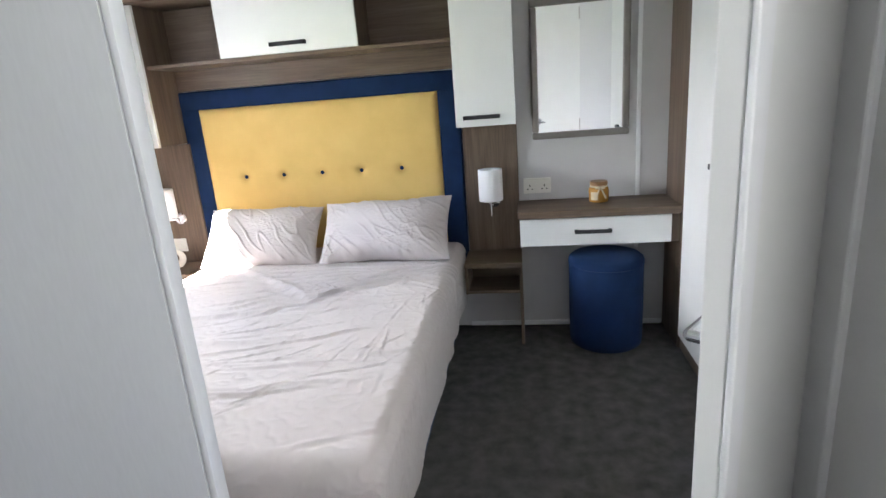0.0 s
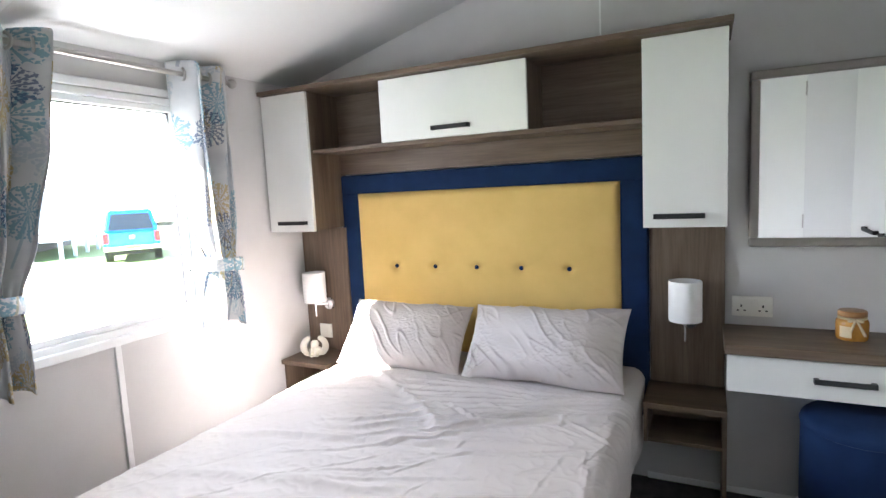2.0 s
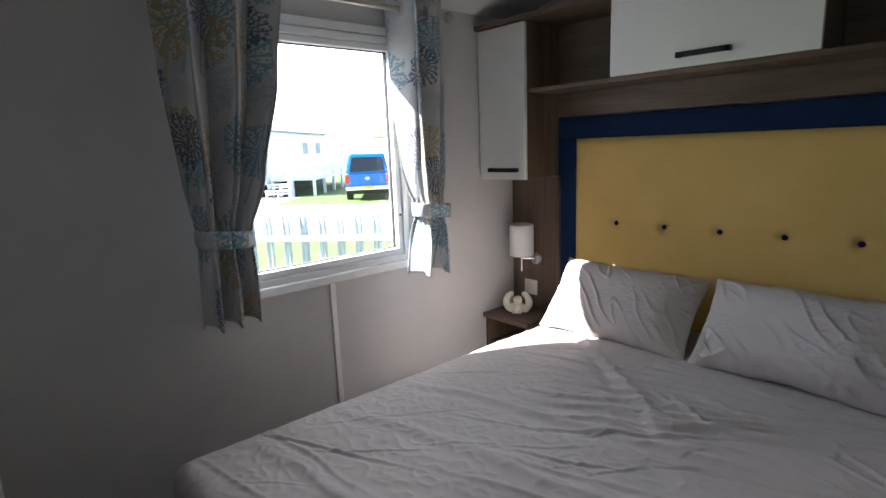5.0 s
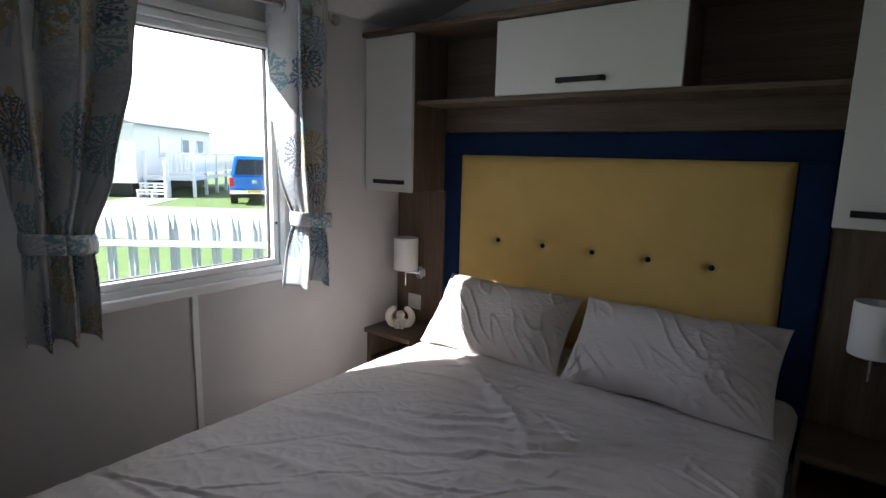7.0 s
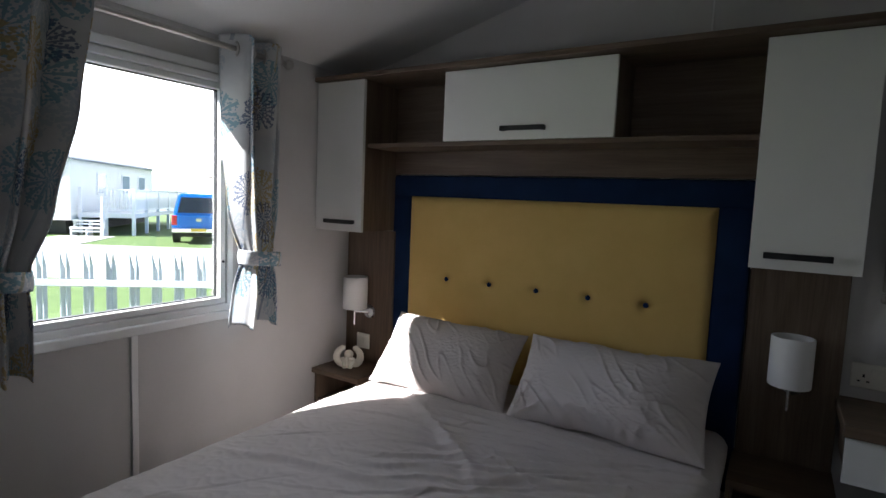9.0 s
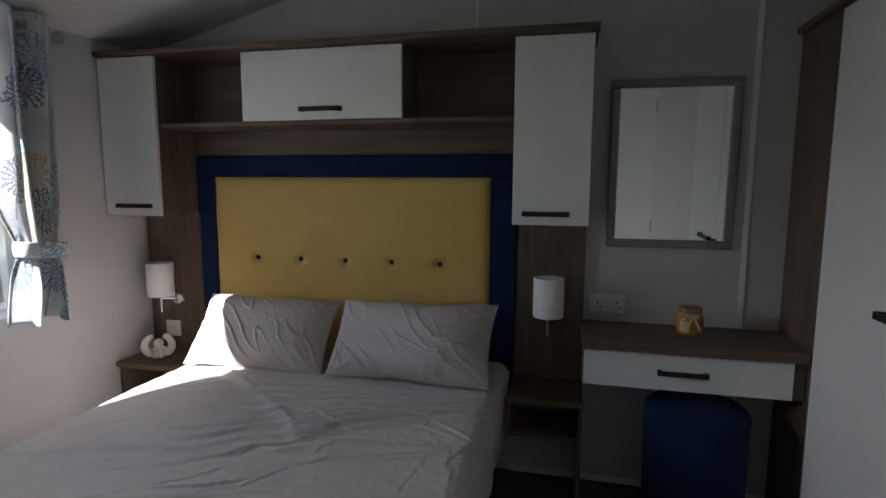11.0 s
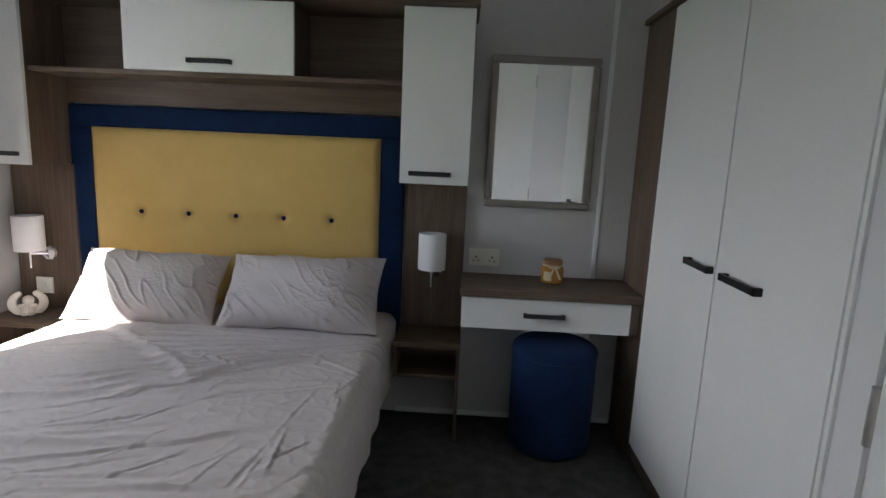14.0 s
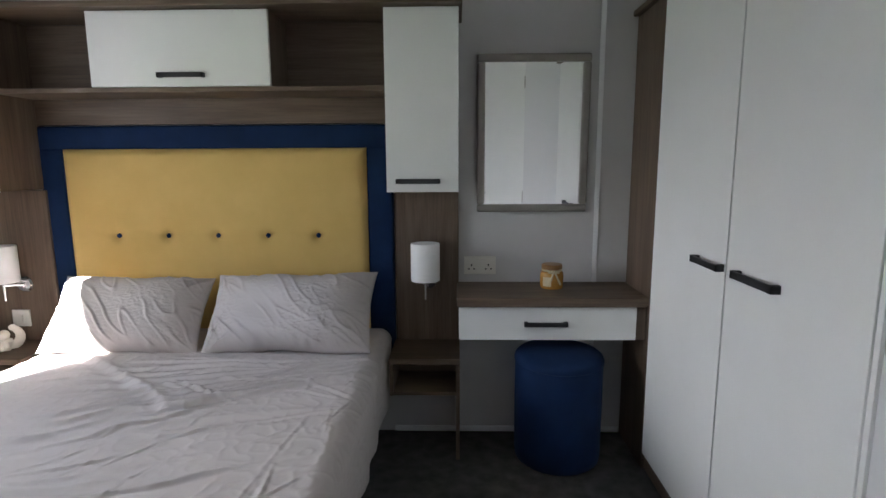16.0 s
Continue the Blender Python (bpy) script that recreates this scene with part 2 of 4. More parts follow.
def rod(a, b, r, r2=None, seg=16, bm=None):
    a, b = Vector(a), Vector(b)
    bm2 = bmesh.new()
    bmesh.ops.create_cone(bm2, cap_ends=True, segments=seg, radius1=r, radius2=r if r2 is None else r2, depth=(b - a).length)
    bmesh.ops.transform(bm2, matrix=Matrix.Translation((a + b) / 2) @ (b - a).to_track_quat("Z", "Y").to_matrix().to_4x4(), verts=bm2.verts)
    return joined(bm, bm2)


def lathe(profile, at, seg=32, bm=None):
    """A turned shape from (radius, height) steps."""
    bm2 = bmesh.new()
    rings = [[bm2.verts.new((at[0] + r * math.cos(i * math.tau / seg), at[1] + r * math.sin(i * math.tau / seg), at[2] + z)) for i in range(seg)] for r, z in profile]
    for p, q in zip(rings, rings[1:]):
        for i in range(seg):
            bm2.faces.new((p[i], p[(i + 1) % seg], q[(i + 1) % seg], q[i]))
    bm2.faces.new(rings[0][::-1]), bm2.faces.new(rings[-1])
    return joined(bm, bm2)


def sheet(nu, nv, f, bm=None, uv=None, close=False):
    """A surface f(u, v), u and v from 0 to 1."""
    bm2 = bmesh.new()
    layer = bm2.loops.layers.uv.new("UVMap")
    g = [[bm2.verts.new(f(i / nu, j / nv)) for i in range(nu + 1)] for j in range(nv + 1)]
    for j in range(nv):
        for i in range(nu):
            face = bm2.faces.new((g[j][i], g[j][i + 1], g[j + 1][i + 1], g[j + 1][i]))
            if uv:
                for loop, (a, c) in zip(face.loops, ((i, j), (i + 1, j), (i + 1, j + 1), (i, j + 1))):
                    loop[layer].uv = uv(a / nu, c / nv)
    return joined(bm, bm2)


def blob(at, r, scale=(1, 1, 1), rot=(0, 0, 0), sub=3, bm=None):
    bm2 = bmesh.new()
    bmesh.ops.create_icosphere(bm2, subdivisions=sub, radius=r)
    bmesh.ops.transform(bm2, matrix=pose(*at, *rot) @ Matrix.Diagonal((*scale, 1)), verts=bm2.verts)
    return joined(bm, bm2)


def turned(bm, m):
    bmesh.ops.transform(bm, matrix=m, verts=bm.verts)
    return bm


def bar_handle(parent, a, b, out):
    """A black bar handle from a to b that stands off its front by the vector out."""
    a, b, out = Vector(a), Vector(b), Vector(out)
    along = (b - a).normalized()
    bm = None
    for p, s in ((a, 1), (b, -1)):
        lo, hi = p, p + along * 0.016 * s + out
        c = [(min(lo[i], hi[i]), max(lo[i], hi[i])) for i in range(3)]
        bm = box(c[0][0], c[0][1], c[1][0], c[1][1], c[2][0] - 0.009, c[2][1] + 0.009, 0.002, bm)
    lo, hi = a + out * 0.72, b + out
    c = [(min(lo[i], hi[i]), max(lo[i], hi[i])) for i in range(3)]
    bm = box(c[0][0], c[0][1], c[1][0], c[1][1], c[2][0] - 0.0095, c[2][1] + 0.0095, 0.002, bm)
    return part("handle", bm, BLACK, parent, "black metal bar handle")

# ---- large structure ----
XL, XR, YD, YH = -1.065, 2.43, -2.45, -3.7
EAVE, SLOPE, RIDGE = 1.925, 0.27, 0.68


def roof_z(x):
    return EAVE + SLOPE * ((x - XL) if x < RIDGE else (2 * RIDGE - XL - x))


solo("floor", box(XL - 0.06, XR + 0.06, YH - 0.06, 0.06, -0.06, 0.0), CARPET, "dark grey short-pile bedroom carpet", "floor", "structure")


def gable_wall(y0, y1, x0, x1, bm=None):
    """An upright wall under the pitched ceiling."""
    xs = sorted({x0, x1, *([RIDGE] if x0 < RIDGE < x1 else [])})
    bm2 = bmesh.new()
    pts = [(x0, -0.06)] + [(x1, -0.06)] + [(x, roof_z(x) + 0.02) for x in reversed(xs)]
    front = [bm2.verts.new((x, y0, z)) for x, z in pts]
    back = [bm2.verts.new((x, y1, z)) for x, z in pts]
    bm2.faces.new(front), bm2.faces.new(back[::-1])
    for i in range(len(pts)):
        j = (i + 1) % len(pts)
        bm2.faces.new((front[j], front[i], back[i], back[j]))
    return joined(bm, bm2)


solo("wall_north", gable_wall(0.0, 0.06, XL - 0.06, XR + 0.06), WALL, "pale grey wallboard behind the bed", "wall", "structure")
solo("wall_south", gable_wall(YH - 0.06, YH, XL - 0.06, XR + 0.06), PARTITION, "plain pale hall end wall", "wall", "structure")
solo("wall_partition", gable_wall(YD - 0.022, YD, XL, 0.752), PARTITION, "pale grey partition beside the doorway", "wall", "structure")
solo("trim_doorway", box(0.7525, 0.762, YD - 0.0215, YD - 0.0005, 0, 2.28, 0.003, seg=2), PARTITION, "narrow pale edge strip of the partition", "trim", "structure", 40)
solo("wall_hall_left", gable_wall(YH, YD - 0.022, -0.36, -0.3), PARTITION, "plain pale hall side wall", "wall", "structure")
# window wall: boards round the opening
WY0, WY1, WZ0, WZ1 = -1.64, -0.765, 0.825, 1.775
bm = box(XL - 0.06, XL, YH - 0.06, WY0, -0.06, 1.808)
bm = box(XL - 0.06, XL, YH - 0.06, WY0, 1.840, EAVE + 0.03, 0, bm)
bm = box(XL - 0.06, XL, YH - 0.06, -2.388, 1.808, 1.840, 0, bm)
bm = box(XL - 0.06, XL, -2.008, WY0, 1.808, 1.840, 0, bm)
bm = box(XL - 0.06, XL, WY1, 0.0, -0.06, EAVE + 0.03, 0, bm)
bm = box(XL - 0.06, XL, WY0, WY1, -0.06, WZ0, 0, bm)
bm = box(XL - 0.06, XL, WY0, WY1, WZ1, EAVE + 0.03, 0, bm)
solo("wall_west", bm, WALL, "pale grey wallboard with the bedroom window", "wall", "structure")
# unseen opening in the outer wall, added for the hall fill lamp
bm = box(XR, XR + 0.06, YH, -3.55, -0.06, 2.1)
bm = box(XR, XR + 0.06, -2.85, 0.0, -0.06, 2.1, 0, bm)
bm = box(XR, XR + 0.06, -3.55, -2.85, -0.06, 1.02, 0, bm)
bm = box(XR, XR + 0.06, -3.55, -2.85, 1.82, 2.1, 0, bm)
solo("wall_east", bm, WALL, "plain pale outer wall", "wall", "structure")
# pitched ceiling of two sheets
bm2 = bmesh.new()
prof = [(XL - 0.06, roof_z(XL - 0.06)), (RIDGE, roof_z(RIDGE)), (XR + 0.06, roof_z(XR + 0.06))]
lo = [[bm2.verts.new((x, y, z)) for x, z in prof] for y in (YH - 0.06, 0.06)]
hi = [[bm2.verts.new((x, y, z + 0.06)) for x, z in prof] for y in (YH - 0.06, 0.06)]
for k in range(2):
    bm2.faces.new((lo[0][k], lo[1][k], lo[1][k + 1], lo[0][k + 1]))
    bm2.faces.new((hi[0][k], hi[0][k + 1], hi[1][k + 1], hi[1][k]))
solo("ceiling", bm2, CEIL, "white pitched ceiling boards", "ceiling", "structure")
# wall strips and skirting
bm = box(0, 1.80, -1.494, -1.470, -0.006, -0.0005, 0.002)
solo("trim_ceiling", turned(bm, Matrix.Translation((XL, 0, EAVE)) @ Matrix.Rotation(-math.atan(SLOPE), 4, "Y")), TRIM, "narrow white cover strip over a ceiling joint", "trim", "structure")
solo("trim_strip_north", box(1.674, 1.696, -0.007, -0.001, 0.0, 2.1, 0.003), TRIM, "narrow white cover strip over a wall joint", "trim", "structure")
solo("trim_joint_north", box(0.592, 0.598, -0.003, -0.0005, 1.87, 2.35), TRIM, "fine joint between wallboards", "trim", "structure")
solo("trim_strip_west", box(XL + 0.001, XL + 0.008, -1.185, -1.160, 0.0, 0.795, 0.003), TRIM, "narrow white cover strip under the window", "trim", "structure")
solo("baseboard", box(0.77, 1.825, -0.010, -0.001, 0.0, 0.028, 0.003), TRIM, "thin white skirting strip", "baseboard", "structure")
# angled wall and open door beside the wardrobe
A, H, F = Vector((1.868, -1.462, 0)), Vector((1.670, -1.795, 0)), Vector((1.335, -2.245, 0))


def slab(p, q, thick, z0, z1, bevel=0.0):
    d = (q - p)
    m = Matrix.Translation(p) @ Matrix.Rotation(math.atan2(d.y, d.x), 4, "Z")
    return turned(box(0, d.length, -thick / 2, thick / 2, z0, z1, bevel), m)


solo("wall_angled", slab(A, H + (A - H).normalized() * 0.004, 0.05, 0, 2.2), CEIL, "pale bluish wall panel beside the wardrobe", "wall", "structure")
# matching unseen opening, added where the hall fill lamp sits
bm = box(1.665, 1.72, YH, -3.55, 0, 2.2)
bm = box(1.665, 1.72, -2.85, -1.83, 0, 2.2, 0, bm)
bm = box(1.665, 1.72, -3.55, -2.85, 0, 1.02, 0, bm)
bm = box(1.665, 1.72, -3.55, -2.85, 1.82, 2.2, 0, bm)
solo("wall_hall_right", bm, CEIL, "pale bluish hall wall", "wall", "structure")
solo("trim_hall_jamb", box(1.650, 1.680, -1.94, -1.825, 0, 2.0, 0.006), TRIM, "white door jamb", "trim", "structure")
door = thing("door_1", (H.x, H.y, 0), "open white flush door with a lever handle", "door", kind="structure")
d = (F - H).normalized()
side = Vector((d.y, -d.x, 0))
if side.x > 0:
    side = -side
leaf = part("door_leaf", slab(H + d * 0.005, F, 0.035, 0.012, 2.06, 0.003), WHITE, door)
end = F - d * 0.052
part("edge_strip", turned(slab(end, F + d * 0.004, 0.010, 0.012, 2.06, 0.003), Matrix.Translation(-side * 0.0235)), TRIM, leaf, "white edge strip")
for z in (0.25, 0.93, 1.78):
    c = H + side * 0.022 + d * 0.002
    part("hinge", rod((c.x, c.y, z - 0.045), (c.x, c.y, z + 0.045), 0.007), STEEL, leaf, "steel hinge knuckle")
for s in (1,):
    c = F - d * 0.06 + side * 0.018 * s
    e = c + side * 0.035 * s
    g = e - d * 0.10
    bm = rod((c.x, c.y, 0.935), (c.x + side.x * 0.008 * s, c.y + side.y * 0.008 * s, 0.935), 0.026, seg=24)
    bm = rod((c.x, c.y, 0.935), (e.x, e.y, 0.935), 0.009, bm=bm)
    bm = rod((e.x, e.y, 0.935), (g.x, g.y, 0.935), 0.009, bm=bm)
    part("door_handle", bm, CHROME, leaf, "chrome lever handle", 40)

# ---- window ----
win = thing("window_1", (XL, WY0, WZ0), "white plastic casement window in sunshine", "window", kind="structure")
GX = XL - 0.032


def ring(x0, x1, y0, y1, z0, z1, w, bevel=0.004):
    bm = box(x0, x1, y0, y1, z1 - w, z1, bevel)
    bm = box(x0, x1, y0, y1, z0, z0 + w, bevel, bm)
    bm = box(x0, x1, y0, y0 + w, z0 + w - 0.001, z1 - w + 0.001, bevel, bm)
    return box(x0, x1, y1 - w, y1, z0 + w - 0.001, z1 - w + 0.001, bevel, bm)


part("window_frame", ring(XL - 0.055, XL + 0.012, WY0 + 0.002, WY1 - 0.002, WZ0 + 0.002, WZ1 - 0.002, 0.028), TRIM, win)
sash = part("sash", ring(XL - 0.05, XL + 0.002, WY0 + 0.031, WY1 - 0.031, WZ0 + 0.031, WZ1 - 0.031, 0.026), TRIM, win, "white opening sash")
part("gasket", ring(GX - 0.008, GX + 0.010, WY0 + 0.056, WY1 - 0.056, WZ0 + 0.056, WZ1 - 0.056, 0.005, 0.001), BLACK, win, "thin black glazing gasket")
pane = part("pane", box(GX - 0.003, GX + 0.003, WY0 + 0.05, WY1 - 0.05, WZ0 + 0.05, WZ1 - 0.05), PANE, win, "clear glass pane")
pane.visible_shadow = False
part("window_sill", box(XL + 0.001, XL + 0.035, WY0 - 0.02, WY1 + 0.02, WZ0 - 0.03, WZ0 + 0.004, 0.005), TRIM, win, "white sill board")
part("head_board", box(XL + 0.001, XL + 0.014, WY0 - 0.02, WY1 + 0.02, WZ1 + 0.002, WZ1 + 0.035, 0.004), TRIM, win, "white head trim")
for z in (1.50, 1.03):
    part("screw_cap", rod((XL + 0.002, WY1 - 0.043, z), (XL + 0.008, WY1 - 0.043, z), 0.006, 0.004, 10), BLACK, win, "dark screw cap")
bm = box(XL + 0.002, XL + 0.02, WY1 - 0.054, WY1 - 0.034, 1.44, 1.56, 0.004)
part("window_catch", bm, TRIM, sash, "white casement catch")


# ---- curtains ----
RODX, RODZ = XL + 0.085, 1.868
pole = thing("curtain_pole", (XL, -1.1, RODZ), "brushed steel curtain pole with round end knobs", "curtain pole")
part("tube", rod((RODX, -1.735, RODZ), (RODX, -0.565, RODZ), 0.011), STEEL, pole, smooth=40)
for y in (-1.748, -0.551):
    part("finial", blob((RODX, y, RODZ), 0.023, (1, 1, 1)), STEEL, pole, "round steel knob", 60)
for y in (-1.715, -0.60):
    bm = rod((XL + 0.001, y, RODZ), (RODX - 0.009, y, RODZ), 0.007)
    part("bracket", rod((XL + 0.001, y, RODZ), (XL + 0.008, y, RODZ), 0.02, bm=bm), STEEL, pole, "steel wall bracket", 40)


def smoothstep(a, b, t):
    t = min(1, max(0, (t - a) / (b - a)))
    return t * t * (3 - 2 * t)


def curtain(left):
    """A tied-back eyelet curtain: deep pleats at the pole that gather to the band and flare below it."""
    top, tie = 1.915, 1.045
    if left:
        low = 0.745
        edges = [(top, -1.728, -1.335), (1.55, -1.722, -1.385), (1.25, -1.705, -1.46), (tie, -1.692, -1.525), (0.95, -1.695, -1.525), (low, -1.702, -1.530)]
        pleats, phase, seed = 2.5, -1.2, 3
    else:
        low = 0.765
        edges = [(top, -0.850, -0.585), (1.55, -0.845, -0.590), (1.25, -0.825, -0.60), (tie, -0.785, -0.61), (0.95, -0.805, -0.605), (low, -0.830, -0.595)]
        pleats, phase, seed = 2.0, -1.65, 8

    def span(z):
        for (z0, a0, b0), (z1, a1, b1) in zip(edges, edges[1:]):
            if z >= z1:
                k = smoothstep(0, 1, (z0 - z) / (z0 - z1)) * 0.5 + 0.5 * (z0 - z) / (z0 - z1)
                return a0 + (a1 - a0) * k, b0 + (b1 - b0) * k
        return edges[-1][1:]

    def f(u, v):
        z = top + (low - top) * v
        a, b = span(z)
        squeeze = math.exp(-((z - tie) / 0.10) ** 2)
        drawn = smoothstep(top, tie, z)
        amp = (0.064 - 0.022 * drawn) * (1 - 0.50 * squeeze)
        w = math.tau * pleats * u + phase + 0.5 * noise.noise((u * 2, v * 1.5, seed + 4)) * drawn
        wave = math.sin(w) + 0.16 * math.sin(3 * w + 0.6) + 0.22 * drawn * math.sin(2 * w + 1 + 3 * v)
        n = noise.noise((u * 5, v * 4, seed)) * 0.010 * drawn
        gather = 0.0035 * math.sin(u * 95 + 3 * math.sin(z * 7)) * math.exp(-((z - tie) / 0.06) ** 2)
        y = a + (b - a) * (u + 0.045 * math.sin(2 * w) * (1 - 0.5 * drawn))
        x = max(RODX + amp * wave + n + gather + 0.008 * drawn, XL + 0.010)
        return (x, y, z + 0.010 * math.cos(w) * (1 - smoothstep(0.0, 0.06, v)) + 0.014 * math.cos(w) * smoothstep(0.9, 1, v))

    cur = thing("curtain", (RODX, edges[0][1], low), "pale grey curtain printed with teal, navy and mustard sprays, tied back", "curtain", "pair of window curtains")
    bm = sheet(120, 100, f, uv=lambda u, v: (u * 0.78 + (0 if left else 1.37), v * 1.18))
    cloth = part("cloth", bm, CURTAIN, cur, smooth=180)
    cloth.modifiers.new("thickness", "SOLIDIFY").thickness = 0.003
    a, b = span(tie)
    half = (b - a) / 2 + 0.007

    def band(u, v):
        t = u * math.tau
        swell = 0.003 * math.sin(5 * t) + 0.004 * math.sin(math.pi * v)
        return (RODX + 0.010 + (0.050 + swell) * math.cos(t), (a + b) / 2 + (half + swell) * math.sin(t), tie + 0.058 * (0.5 - v) - 0.010 * math.sin(t))
    tb = part("tieback", sheet(48, 8, band, uv=lambda u, v: (u * 0.4 + 0.2, v * 0.06)), CURTAIN, cur, "tie-back band in the same cloth", 180)
    tb.modifiers.new("thickness", "SOLIDIFY").thickness = 0.004
    k = math.ceil(phase / math.pi)
    while (k * math.pi - phase) / (math.tau * pleats) < 0.98:
        u = (k * math.pi - phase) / (math.tau * pleats)
        y = edges[0][1] + (edges[0][2] - edges[0][1]) * u
        bm = bmesh.new()
        n, mring = 24, 6
        lean = 0.35 * (1 if k % 2 else -1)
        g = [[bm.verts.new((RODX + (0.024 + 0.006 * math.cos(j * math.tau / mring)) * math.cos(i * math.tau / n), y + 0.005 * math.sin(j * math.tau / mring) + lean * 0.024 * math.cos(i * math.tau / n), RODZ + (0.024 + 0.006 * math.cos(j * math.tau / mring)) * math.sin(i * math.tau / n))) for j in range(mring)] for i in range(n)]
        for i in range(n):
            for j in range(mring):
                bm.faces.new((g[i][j], g[(i + 1) % n][j], g[(i + 1) % n][(j + 1) % mring], g[i][(j + 1) % mring]))
        part("eyelet", bm, STEEL, cur, "steel eyelet ring", 180)
        k += 1


curtain(True)
curtain(False)

# strip vent high on the window wall and a heater below
vent = thing("wall_vent", (XL, -2.2, 1.83), "white ribbed strip vent bright with daylight", "vent")
part("surround", ring(XL + 0.001, XL + 0.016, -2.40, -1.995, 1.795, 1.852, 0.014, 0.005), TRIM, vent, "white plastic surround")
for k in range(44):
    y = -2.382 + k * 0.0085
    part("slat", box(XL + 0.005, XL + 0.013, y, y + 0.0045, 1.8095, 1.8375), TRIM, vent)
heater = thing("panel_heater", (XL, -2.4, 0.0), "slim white panel heater under the vent", "heater")
part("body", box(XL + 0.02, XL + 0.075, -2.44, -2.285, 0.10, 0.775, 0.008), TRIM, heater)
part("foot", box(XL + 0.001, XL + 0.07, -2.42, -2.32, 0.0, 0.10, 0.004), TRIM, heater)

# ---- cabinets over the bed ----
def wall_cabinet(x0, x1, z0, z1, yf, handle_x, handle_z):
    c = thing("wall_cabinet", (x0, 0, z0), "oak-effect wall cabinet with a white door over the bed", "cabinet", "cabinets over the bed")
    part("body", box(x0 + 0.002, x1 - 0.002, yf + 0.02, -0.001, z0 + 0.004, z1, 0.001), WOOD_Z, c)
    dr = part("door", box(x0, x1, yf, yf + 0.018, z0, z1 - 0.003, 0.0015), WHITE, c, "white laminate door")
    bar_handle(dr, (handle_x[0], yf, handle_z), (handle_x[1], yf, handle_z), (0, -0.024, 0))


wall_cabinet(-1.056, -0.770, 1.153, 1.847, -0.300, (-0.985, -0.808), 1.198)
wall_cabinet(-0.360, 0.344, 1.562, 1.847, -0.272, (-0.09, 0.092), 1.603)
wall_cabinet(0.787, 1.072, 1.149, 1.847, -0.275, (0.825, 1.0), 1.192)
unit = thing("bridging_shelf", (0, 0, 1.43), "oak-effect open shelf unit bridging the bed", "shelf")
part("cornice", box(-1.062, 1.086, -0.318, -0.001, 1.8485, 1.870, 0.003), WOOD_X, unit)
part("shelf_board", box(-0.768, 0.785, -0.268, -0.050, 1.542, 1.560, 0.002), WOOD_X, unit)
part("fascia_panel", box(-0.768, 0.785, -0.049, -0.001, 1.434, 1.556, 0.001), WOOD_X, unit)
for x0, x1 in ((-0.768, -0.362), (0.346, 0.785)):
    part("back_panel", box(x0, x1, -0.049, -0.002, 1.558, 1.847), WOOD_X, unit)

# ---- headboard ----
hb = thing("headboard", (0, 0, 0.3), "buttoned mustard velvet headboard with a navy velvet border", "headboard")
bm = box(-0.784, 0.784, -0.046, -0.002, 1.328, 1.430, 0.012, seg=3)
bm = box(-0.784, -0.670, -0.046, -0.002, 0.30, 1.335, 0.012, bm, 3)
bm = box(0.670, 0.784, -0.046, -0.002, 0.30, 1.335, 0.012, bm, 3)
part("border", bm, NAVY, hb, "navy velvet border", 50)
BUTTONS = [(-0.45 + 0.225 * k, 0.948) for k in range(5)]


def padding(u, v):
    x, z = -0.674 + 1.348 * u, 0.30 + 1.034 * v
    ex = min(u, 1 - u) * 1.348
    ez = min(v, 1 - v) * 1.034
    e = min(ex, ez)
    y = -0.034 - 0.032 * (1 - math.exp(-e / 0.012)) - 0.004 * smoothstep(0.0, 0.2, e)
    for bx, bz in BUTTONS:
        r = math.hypot(x - bx, z - bz)
        y += 0.016 * math.exp(-(r / 0.022) ** 2) + 0.010 * math.exp(-r / 0.07)
        y += 0.004 * math.exp(-(abs(z - bz - 0.25 * abs(x - bx)) / 0.012) ** 2) * math.exp(-abs(x - bx) / 0.06)
    y += 0.0012 * noise.noise((x * 6, z * 6, 2))
    return (x, y, z)


part("padding", sheet(200, 150, padding), MUSTARD, hb, "mustard velvet padding", 180)
for bx, bz in BUTTONS:
    part("button", blob((bx, -0.050, bz), 0.011, (1, 0.6, 1), sub=2), NAVY, hb, "dark covered button", 180)
for s in (-1, 1):
    x = sorted((s * 1.072 if s > 0 else -1.060, s * 0.787))
    solo("lamp_panel", box(x[0], x[1] + (0.028 if s < 0 else 0), -0.030 if s > 0 else -0.058, -0.001, 0.462, 1.152, 0.002), WOOD_Z, "upright oak-effect panel behind the bedside lamp", "panel", "", None, "bedside panels")


